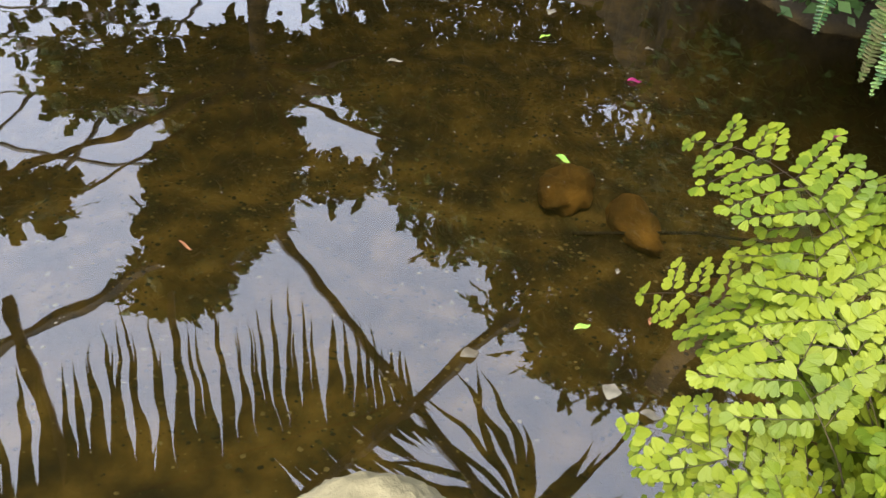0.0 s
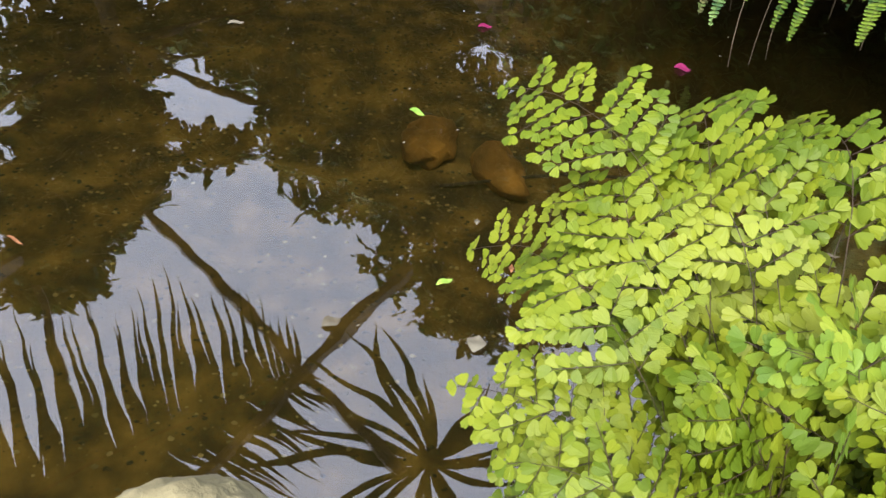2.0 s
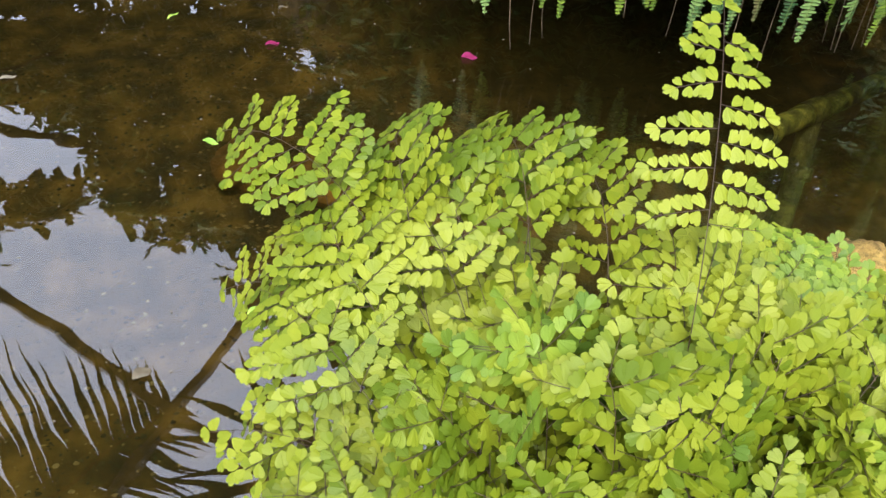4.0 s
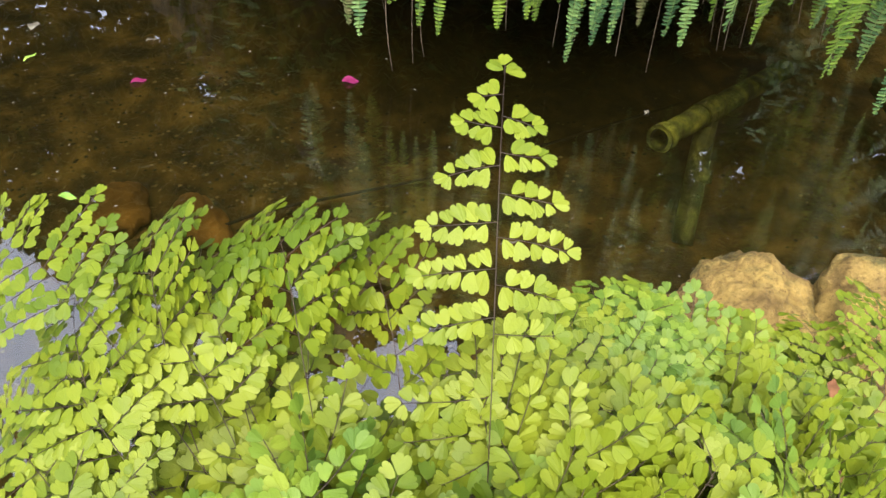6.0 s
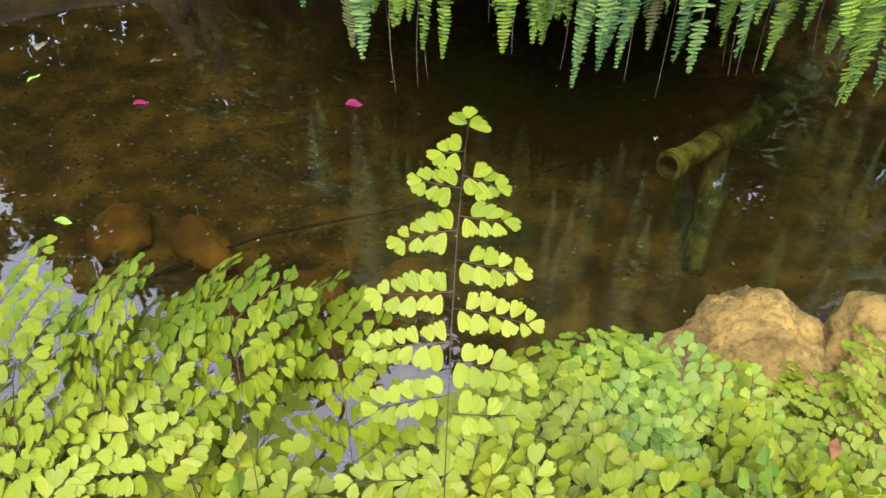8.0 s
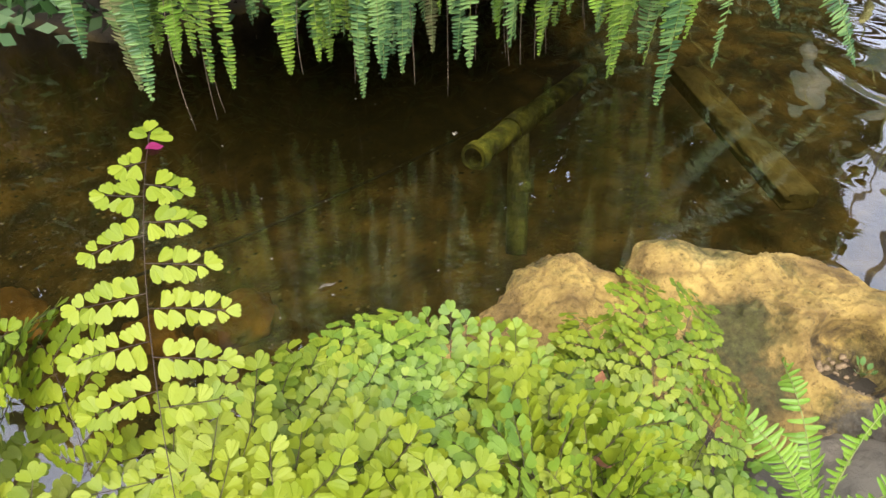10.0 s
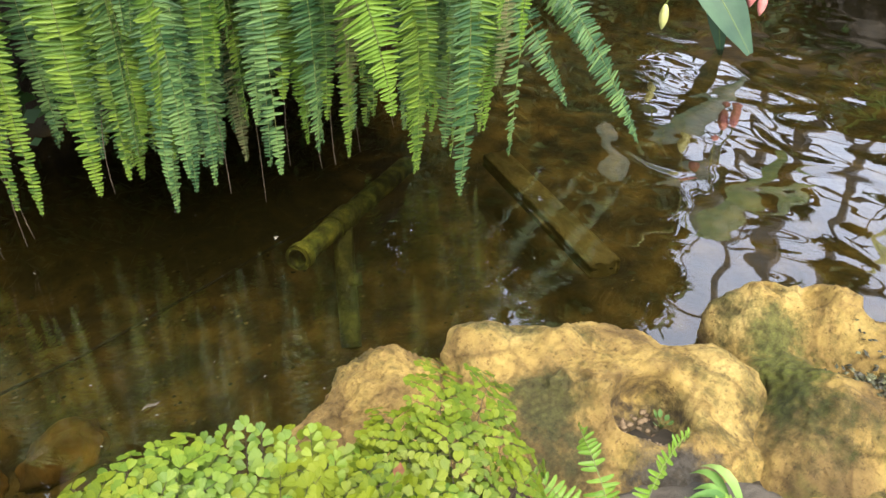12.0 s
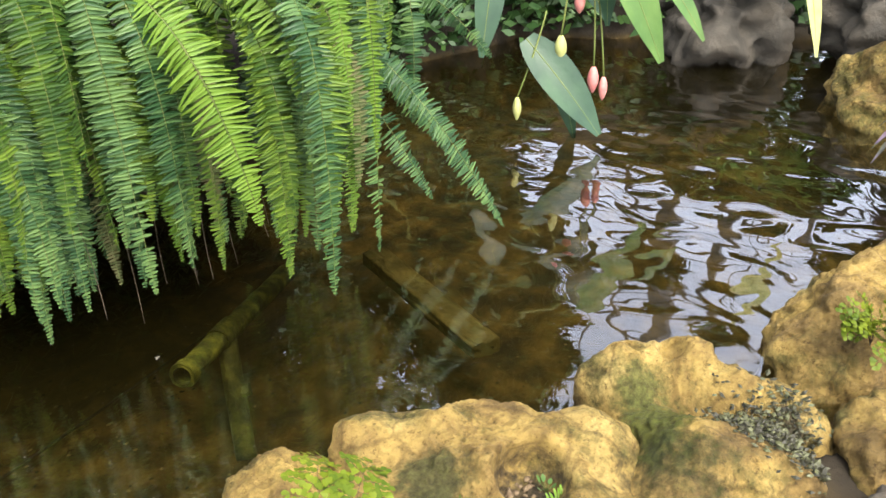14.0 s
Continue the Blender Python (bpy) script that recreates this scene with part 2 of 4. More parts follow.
WHITE_METAL = material("painted_steel", [(0.05, 0.05, 0.05), (0.09, 0.09, 0.09)], 4, 0.5, 0.1)
TREE_LEAF = material("tree_leaf", [(0.012, 0.03, 0.0072), (0.03, 0.06, 0.012)], 3, 0.5, 0, island=0.5, through_light=0.15)
PALM_LEAF = material("palm_leaf", [(0.012, 0.03, 0.009), (0.027, 0.054, 0.015)], 4, 0.45, 0, island=0.4, through_light=0.12)
BARK = material("bark", [(0.018, 0.0132, 0.009), (0.048, 0.036, 0.024)], 6, 0.9, 0.8, 40)

# water: clear to the eye, mirror by Fresnel, rippled where the inlet stirs it
WATER = bpy.data.materials.new("pond_water")
WATER.use_nodes = True
n, l = WATER.node_tree.nodes, WATER.node_tree.links
n.remove(n["Principled BSDF"])
where = n.new("ShaderNodeTexCoord")
clear = n.new("ShaderNodeBsdfTransparent")
clear.inputs["Color"].default_value = (0.95, 0.91, 0.74, 1)
mirror = n.new("ShaderNodeBsdfGlossy")
mirror.inputs["Roughness"].default_value = 0.0
mirror.inputs["Color"].default_value = (1.0, 0.98, 1.0, 1)
fres = n.new("ShaderNodeFresnel")
fres.inputs["IOR"].default_value = 1.92
calm, stir, sep = n.new("ShaderNodeTexNoise"), n.new("ShaderNodeTexNoise"), n.new("ShaderNodeSeparateXYZ")
calm.inputs["Scale"].default_value, calm.inputs["Detail"].default_value = 2.6, 2
stir.inputs["Scale"].default_value, stir.inputs["Detail"].default_value = 3.7, 0.3
stir.inputs["Distortion"].default_value = 0.9
l.new(where.outputs["Object"], calm.inputs["Vector"])
flow = n.new("ShaderNodeMapping")
flow.inputs["Rotation"].default_value = (0, 0, radians(-30))
flow.inputs["Scale"].default_value = (1.15, 0.85, 1)
l.new(where.outputs["Object"], flow.inputs["Vector"])
l.new(flow.outputs[0], stir.inputs["Vector"])
l.new(where.outputs["Object"], sep.inputs[0])
reach = n.new("ShaderNodeMapRange")
reach.interpolation_type = "SMOOTHSTEP"
for k, v in (("From Min", 2.3), ("From Max", 3.6), ("To Min", 0.0), ("To Max", 0.0095)):
    reach.inputs[k].default_value = v
l.new(sep.outputs["X"], reach.inputs["Value"])
swell = n.new("ShaderNodeMath")
swell.operation = "MULTIPLY"
l.new(stir.outputs["Fac"], swell.inputs[0])
l.new(reach.outputs[0], swell.inputs[1])
both = n.new("ShaderNodeMath")
both.operation = "MULTIPLY_ADD"
both.inputs[1].default_value = 0.0026
l.new(calm.outputs["Fac"], both.inputs[0])
l.new(swell.outputs[0], both.inputs[2])
wb = n.new("ShaderNodeBump")
wb.inputs["Strength"].default_value, wb.inputs["Distance"].default_value = 1.0, 1.0
l.new(both.outputs[0], wb.inputs["Height"])
l.new(wb.outputs[0], mirror.inputs["Normal"])
l.new(wb.outputs[0], fres.inputs["Normal"])
wm = n.new("ShaderNodeMixShader")
l.new(fres.outputs[0], wm.inputs[0])
silt, murk = n.new("ShaderNodeBsdfDiffuse"), n.new("ShaderNodeMixShader")
silt.inputs["Color"].default_value = (0.045, 0.036, 0.008, 1)
murk.inputs[0].default_value = 0.045
l.new(clear.outputs[0], murk.inputs[1])
l.new(silt.outputs[0], murk.inputs[2])
l.new(murk.outputs[0], wm.inputs[1])
l.new(mirror.outputs[0], wm.inputs[2])
l.new(wm.outputs[0], n["Material Output"].inputs["Surface"])

# ground: soil on the banks, silt and algae under the water line
GROUND = material("bank_and_silt", [(0.0052, 0.00332, 0.000532), (0.0165, 0.0104, 0.00141), (0.0309, 0.0197, 0.00302), (0.0561, 0.0368, 0.00711)], 7.0, 0.95, 0.9, 26, 15, stops=[0.34, 0.46, 0.56, 0.70])
n, l = GROUND.node_tree.nodes, GROUND.node_tree.links
geo = n.new("ShaderNodeNewGeometry")
sep = n.new("ShaderNodeSeparateXYZ")
l.new(geo.outputs["Position"], sep.inputs[0])
dry = n.new("ShaderNodeMapRange")
dry.inputs["From Min"].default_value, dry.inputs["From Max"].default_value = -0.02, 0.05
l.new(sep.outputs["Z"], dry.inputs["Value"])
mixc = n.new("ShaderNodeMixRGB")
mixc.inputs[2].default_value = (0.014, 0.011, 0.007, 1)
p = n["Principled BSDF"]
l.new(p.inputs["Base Color"].links[0].from_socket, mixc.inputs[1])
l.new(dry.outputs[0], mixc.inputs[0])
l.new(mixc.outputs[0], p.inputs["Base Color"])


# ---- ground with the pond's basin, and the water ----
NEAR = [(-60, 0.3), (-3, 0.45), (-0.4, 0.6), (0.3, 0.72), (1.0, 0.82), (1.5, 0.98), (2.0, 0.85), (2.5, 0.55), (2.9, 0.1), (3.6, -0.35), (6, -0.2), (6.6, 0.6), (60, 1.5)]
FAR = [(-60, 5.2), (0.7, 4.9), (1.0, 3.6), (1.4, 3.15), (3.2, 3.05), (3.7, 3.1), (4.6, 3.6), (6.4, 3.2), (7.0, 2.4), (7.5, 1.6), (60, 1.5)]


def along(line, x):
    for (x0, y0), (x1, y1) in zip(line, line[1:]):
        if x <= x1:
            t = (x - x0) / (x1 - x0)
            t = t * t * (3 - 2 * t)
            return y0 + (y1 - y0) * t
    return line[-1][1]


def ground_height(x, y):
    inside = min(y - along(NEAR, x), along(FAR, x) - y, x + 4.5, (7.4 - x))
    wob = 0.06 * noise.noise((x * 1.7, y * 1.7, 0.3)) + 0.02 * noise.noise((x * 6, y * 6, 1.3))
    k = max(0.0, min(1.0, (inside + wob + 0.16) / 0.32))
    k = k * k * (3 - 2 * k)
    land = 0.05
    back = y - along(FAR, x)
    if back > -0.3:
        land = 0.08 + 0.85 * max(0, min(1, (back + 0.2) / 0.45))
    return (land + wob * 0.7) * (1 - k) + (-0.46 + wob * 1.3) * k


def spread(stops):
    out = []
    for a, b, step in stops:
        m = max(1, round((b - a) / step))
        out += [a + (b - a) * i / m for i in range(m)]
    return out + [stops[-1][1]]


gx = spread([(-400, -40, 90), (-40, -5, 5), (-5, -2, 0.25), (-2, 4.5, 0.05), (4.5, 8, 0.12), (8, 40, 4), (40, 400, 90)])
gy = spread([(-400, -40, 90), (-40, -2, 4), (-2, -0.4, 0.2), (-0.4, 3.4, 0.05), (3.4, 6, 0.15), (6, 40, 4), (40, 400, 90)])
verts = [(x, y, ground_height(x, y) if -40 < x < 40 and -40 < y < 40 else 0.1) for y in gy for x in gx]
w = len(gx)
faces = [(j * w + i, j * w + i + 1, (j + 1) * w + i + 1, (j + 1) * w + i) for j in range(len(gy) - 1) for i in range(w - 1)]
tagged(link_mesh("ground", verts, faces, GROUND), "dark soil banks around a silty pond bed", "ground", kind="structure")

bm = bmesh.new()
bmesh.ops.create_grid(bm, x_segments=60, y_segments=40, size=1)
for v in bm.verts:
    v.co = Vector((1.6 + v.co.x * 6.2, 2.4 + v.co.y * 3.0, 0))
tagged(part("water", bm, WATER), "still brown pond water, rippled near the inlet, mirroring the sky", "water", kind="structure")


# ---- rocks ----
def surface(ob):
    """Height of the top of a rock over (x, y)."""
    tree = BVHTree.FromPolygons([v.co for v in ob.data.vertices], [p.vertices[:] for p in ob.data.polygons])
    return lambda x, y: (tree.ray_cast(Vector((x, y, 3)) - ob.location, Vector((0, 0, -1)))[0] or Vector((0, 0, -9))).z + ob.location.z


def rock(label, at, size, turn, seed, rough=0.2, sub=5, mat=None, name="rock", group=""):
    bm = bmesh.new()
    bmesh.ops.create_icosphere(bm, subdivisions=sub, radius=1)
    off = Vector((seed * 7.3, seed * 3.1, seed * 1.7))
    m = Matrix.Rotation(radians(turn), 3, "Z")
    s = Vector(size)
    for v in bm.verts:
        d = v.co.normalized()
        r = 1 + rough * (noise.fractal(d * 1.3 + off, 0.9, 2.0, 4) + 0.45 * noise.ridged_multi_fractal(d * 1.9 + off, 1.0, 2.1, 4, 0.8, 2.0) - 0.35)
        c = d * r
        c.z = max(c.z, -0.8)
        q = m @ Vector((c.x * s.x, c.y * s.y, c.z * s.z))
        n2 = (m @ d)
        q += n2 * (0.014 * noise.fractal(q * 9 + off, 0.8, 2.2, 5) + 0.03 * (noise.ridged_multi_fractal(q * 3.2 + off, 0.9, 2.3, 5, 0.9, 2.0) - 0.9) * min(1, max(s.x, s.y) / 0.4))
        v.co = q
    ob = part(name, bm, mat or ROCK)
    ob.location = at
    return tagged(ob, label, "rock", group or "rocks along the pond edge")


def boulder(label, at, lobes, seed, pits=(), mat=None, sub=6, crag=1.0):
    """A rock of several rounded lobes (centre, radii, turn) grown together, weathered by ridges and grain."""
    bm = bmesh.new()
    bmesh.ops.create_icosphere(bm, subdivisions=sub, radius=1)
    bm.verts.ensure_lookup_table()
    rays = np.array([v.co.normalized()[:] for v in bm.verts])
    off = Vector((seed * 7.3, seed * 3.1, seed * 1.7))

    def depth(p):
        total = np.zeros(len(p))
        for centre, radii, turn in lobes:
            q = p + np.array(at) - np.array(centre)
            c, k = math.cos(radians(turn)), math.sin(radians(turn))
            q = np.stack((q[:, 0] * c + q[:, 1] * k, -q[:, 0] * k + q[:, 1] * c, q[:, 2]), 1)
            r = np.sqrt(((q / np.array(radii)) ** 2).sum(1))
            total += np.exp(np.clip(-(r - 1) * min(radii) / 0.022, -60, 60))
        return total

    reach = np.full(len(rays), 0.02)
    for step in np.linspace(0.9, 0.02, 180):
        hit = (depth(rays * step) >= 1) & (reach <= 0.02)
        reach[hit] = step
    for v, r in zip(bm.verts, reach):
        d = v.co.normalized()
        q = d * float(r)
        q += d * crag * (0.020 * noise.fractal(q * 9 + off, 0.7, 2.2, 6) + 0.006 * noise.ridged_multi_fractal(q * 22 + off, 0.8, 2.1, 3, 0.9, 2.0) + 0.022 * noise.fractal(q * 3.4 + off, 0.9, 2.0, 4) + 0.022 * (noise.ridged_multi_fractal(q * 4.2 + off, 0.9, 2.3, 5, 0.9, 2.0) - 1.0))
        for centre, axis, pr, deep in pits:
            away = q + Vector(at) - Vector(centre)
            ax = Vector(axis).normalized()
            dd = (away - ax * away.dot(ax)).length
            if away.dot(ax) > -0.15:
                k = max(0.0, min(1.0, (pr * (1.15 + 0.25 * noise.noise(q * 14)) - dd) / (pr * 0.35)))
                q -= ax * (deep * k * k * (3 - 2 * k))
                q += ax * (0.008 * math.exp(-((dd - pr * 1.5) / (pr * 0.4)) ** 2))
        q.z = max(q.z, -0.16 - at[2])
        v.co = q
    bmesh.ops.smooth_vert(bm, verts=bm.verts, factor=0.15, use_axis_x=True, use_axis_y=True, use_axis_z=True)
    ob = part("rock", bm, mat or ROCK)
    ob.location = at
    return tagged(ob, label, "rock", "rocks along the pond edge")


boulder("low grey-brown boulder half under maidenhair fern", (1.80, 1.09, -0.03), [((1.89, 1.13, -0.02), (0.15, 0.12, 0.15), -20), ((1.80, 1.05, -0.03), (0.21, 0.14, 0.14), -30), ((1.60, 1.06, -0.05), (0.14, 0.12, 0.12), 0)], 1)
rock("small ochre stone under maidenhair fern", (1.50, 0.93, -0.05), (0.22, 0.18, 0.16), 10, 12)
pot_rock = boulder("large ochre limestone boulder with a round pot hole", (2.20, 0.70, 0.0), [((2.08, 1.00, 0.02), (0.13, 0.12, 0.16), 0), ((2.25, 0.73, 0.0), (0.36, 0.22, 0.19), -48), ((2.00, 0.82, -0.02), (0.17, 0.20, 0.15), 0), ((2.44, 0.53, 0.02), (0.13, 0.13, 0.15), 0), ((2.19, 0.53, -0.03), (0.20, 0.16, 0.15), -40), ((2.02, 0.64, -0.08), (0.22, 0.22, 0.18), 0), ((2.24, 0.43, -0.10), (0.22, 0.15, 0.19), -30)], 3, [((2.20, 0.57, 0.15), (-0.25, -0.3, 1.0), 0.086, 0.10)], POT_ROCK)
long_rock = boulder("long ochre boulder with a mossy flank and a pitted ridge", (2.68, 0.34, 0.0), [((2.73, 0.56, 0.03), (0.15, 0.12, 0.18), -40), ((2.83, 0.41, 0.02), (0.12, 0.16, 0.20), -20), ((2.82, 0.20, 0.0), (0.11, 0.20, 0.18), 10), ((2.56, 0.21, 0.0), (0.16, 0.24, 0.20), 25), ((2.60, 0.42, -0.04), (0.14, 0.14, 0.15), 0), ((2.42, 0.24, -0.05), (0.20, 0.19, 0.18), 0)], 5, [((2.80, 0.47, 0.2), (-0.3, -0.3, 1.0), 0.035, 0.04), ((2.86, 0.34, 0.2), (-0.4, -0.2, 1.0), 0.03, 0.03), ((2.74, 0.57, 0.2), (-0.5, -0.3, 1.0), 0.022, 0.02)], LONG_ROCK)
rock("grey wet stone slab below the boulder", (1.98, 0.30, 0.0), (0.34, 0.22, 0.10), -20, 14, 0.15, mat=GREY_ROCK)
rock("dark mossy stone between the boulders", (2.34, 0.12, -0.02), (0.20, 0.18, 0.12), 20, 15, 0.2, mat=MOSSY_ROCK)
rock("small ochre stone behind the boulders", (2.92, -0.14, 0.0), (0.24, 0.17, 0.17), 15, 17, 0.22)
rock("rough stone behind the boulders", (3.25, -0.42, 0.0), (0.30, 0.22, 0.18), 40, 18, 0.22, mat=MOSSY_ROCK)
rock("rough stone behind the boulders", (2.62, -0.30, 0.0), (0.26, 0.20, 0.14), -20, 19, 0.22, mat=GREY_ROCK)
boulder("tall boulder with a tuft of fern", (3.52, 0.04, 0.0), [((3.50, 0.05, 0.0), (0.36, 0.24, 0.27), -25), ((3.28, 0.12, -0.02), (0.20, 0.20, 0.19), 0), ((3.72, -0.02, 0.02), (0.22, 0.2, 0.26), 0)], 6, crag=1.4)
boulder("pale upright stone at the water's edge", (0.11, 0.42, 0.50), [((0.10, 0.42, 0.28), (0.11, 0.09, 0.42), 0), ((0.125, 0.42, 0.59), (0.09, 0.08, 0.13), 0)], 8, mat=PALE_ROCK, crag=0.6)
# unseen ledge, added to carry the ferns and throw shade on the water
rock("unseen dark soil ledge added under the hanging ferns to shade the water", (2.35, 2.95, 0.66), (1.15, 0.55, 0.22), -3, 31, 0.12, mat=SOIL, name="ledge")
for at, size, turn, seed in (((7.0, 1.75, 0.15), (0.65, 0.42, 0.42), 20, 21), ((7.7, 2.6, 0.1), (0.8, 0.6, 0.6), 70, 22), ((6.05, 0.42, 0.0), (0.55, 0.33, 0.34), 28, 23), ((7.1, 0.5, 0.3), (0.6, 0.6, 0.5), 40, 24)):
    rock("rough grey rock of the far bank", at, size, turn, seed, 0.34, mat=MOSSY_ROCK if seed == 23 else GREY_ROCK)


# ---- ferns ----
FANS = (((0, 0), (0.24, 0.17), (0.43, 0.47), (0.54, 0.80), (0.42, 0.96), (0.24, 0.98), (0.16, 0.88), (0.07, 1.0), (-0.10, 1.0), (-0.18, 0.89), (-0.26, 0.98), (-0.44, 0.94), (-0.54, 0.78), (-0.41, 0.44), (-0.21, 0.15)),
        ((0, 0), (0.32, 0.14), (0.52, 0.42), (0.55, 0.72), (0.45, 0.90), (0.30, 0.98), (0.12, 0.99), (0.05, 0.86), (-0.04, 0.99), (-0.20, 1.04), (-0.38, 1.0), (-0.52, 0.86), (-0.53, 0.64), (-0.38, 0.34), (-0.18, 0.13)),
        ((0, 0), (0.20, 0.20), (0.38, 0.46), (0.55, 0.68), (0.50, 0.86), (0.36, 0.86), (0.31, 0.98), (0.12, 1.03), (-0.02, 1.0), (-0.09, 0.88), (-0.20, 1.01), (-0.40, 0.96), (-0.55, 0.74), (-0.48, 0.40), (-0.28, 0.15)))


def leaflet(at, out, normal, size, rng):
    """A wedge-based, fan-shaped leaflet whose outer edge is cut into two to four lobes."""
    out = out.normalized()
    across = normal.cross(out).normalized()
    normal = out.cross(across)
    w = size * rng.uniform(0.80, 1.02) * rng.choice((1, -1))
    h = size * rng.uniform(1.0, 1.2)
    skew = rng.uniform(-0.12, 0.12)
    bend, cup = rng.uniform(-0.22, 0.12), rng.uniform(0.05, 0.35)
    pts = [at + across * ((x + skew * y) * w) + out * (y * h) + normal * (bend * h * y * y - cup * size * x * x) for x, y in rng.choice(FANS)]
    return pts, [(0, 1, 2, 3), (0, 3, 4, 5, 6), (0, 6, 7, 8, 9), (0, 9, 10, 11), (0, 11, 12, 13, 14)]


def maidenhair_frond(parent, base, ctrl, tip, width, leaf, rng, mat, facing=None, blade_length=0.32, wild=1.0, pitch=0.042, sway=0.006, ahead=0.42, taper=0.7):
    """Black wiry stem, alternate side stalks and two rows of wedge leaflets along each."""
    pts = bezier(base, ctrl, tip, 60)
    leaves, wires = Heap(), Heap()
    length = sum((b - a).length for a, b in zip(pts, pts[1:]))
    start = int(60 * max(0.3, 1 - blade_length / length))
    lean = facing or Vector((rng.uniform(-0.6, 0.3), rng.uniform(-0.9, 0.1), 1))
    # the stem bends a little from one stalk to the next
    side0 = (pts[-1] - pts[start]).normalized().cross(lean).normalized()
    phase, waves = rng.uniform(0, 6.3), rng.uniform(1.1, 1.9)
    pts = [p + side0 * (sway * 2.2 * math.sin(phase + waves * math.pi * i / 60) * min(1, i / 20) + sway * 0.35 * math.sin(i * 1.05)) for i, p in enumerate(pts)]
    thin = pts[::3] + [pts[-1]]
    wires.add(*tube(thin, [0.0009 - 0.0006 * i / (len(thin) - 1) for i in range(len(thin))], 4))
    n = max(3, int((1 - start / 60) * length / pitch))
    for j in range(2 * n + 1):
        u = j / (2 * n)
        i = min(59, int(start + (59 - start) * u))
        p, d = pts[i], (pts[min(60, i + 1)] - pts[max(0, i - 2)]).normalized()
        side = d.cross(lean).normalized()
        nor = side.cross(d).normalized()
        sgn = 0 if j == 2 * n else (1, -1)[j % 2]
        full = width * (1.0 - u) ** taper * (0.75 + 0.35 * min(1, u * 4)) + leaf * 1.0
        dirn = (side * sgn + d * (ahead + wild * rng.uniform(-0.3, 0.4) + rng.uniform(-0.08, 0.08)) + nor * (wild * rng.uniform(-0.35, 0.25))).normalized() if sgn else d
        reach = full * (1 + (0.08 + 0.25 * wild) * rng.uniform(-1, 0.5))
        count = max(2, round(reach / (leaf * 0.86)))
        droop = 0.12 + wild * rng.uniform(-0.1, 0.35)
        curl = rng.uniform(-0.12, 0.2)
        bow = [p + dirn * (reach * k / 4) + d * (curl * reach * (k / 4) ** 2) - nor * (droop * reach * (k / 4) ** 2) for k in range(5)]
        wires.add(*tube(bow, 0.0005, 3, False))
        across = nor.cross(dirn).normalized()
        for k in range(count):
            for s2 in (1, -1):
                f = (k + 0.62 + 0.2 * s2) / count
                if rng.random() < 0.03:
                    continue
                at = p + dirn * (reach * f) + d * (curl * reach * f * f) - nor * (droop * reach * f * f)
                o = (across * s2 + dirn * rng.uniform(0.35, 0.8)).normalized()
                tilt = Vector((rng.uniform(-0.4, 0.4), rng.uniform(-0.4, 0.4), 0)) * max(1.4 * wild, 0.4)
                leaves.add(*leaflet(at + o * leaf * 0.10, o, (nor + tilt).normalized(), leaf * rng.uniform(0.85, 1.15) * (1.25 - 0.42 * f), rng))
        leaves.add(*leaflet(bow[-1], dirn, nor, leaf * 0.95, rng))
    ob = link_mesh("frond", wires.v, wires.f, WIRE, parent)
    tagged(link_mesh("foliage", leaves.v, leaves.f, mat, ob, smooth=False), kind="stuff")
    return ob


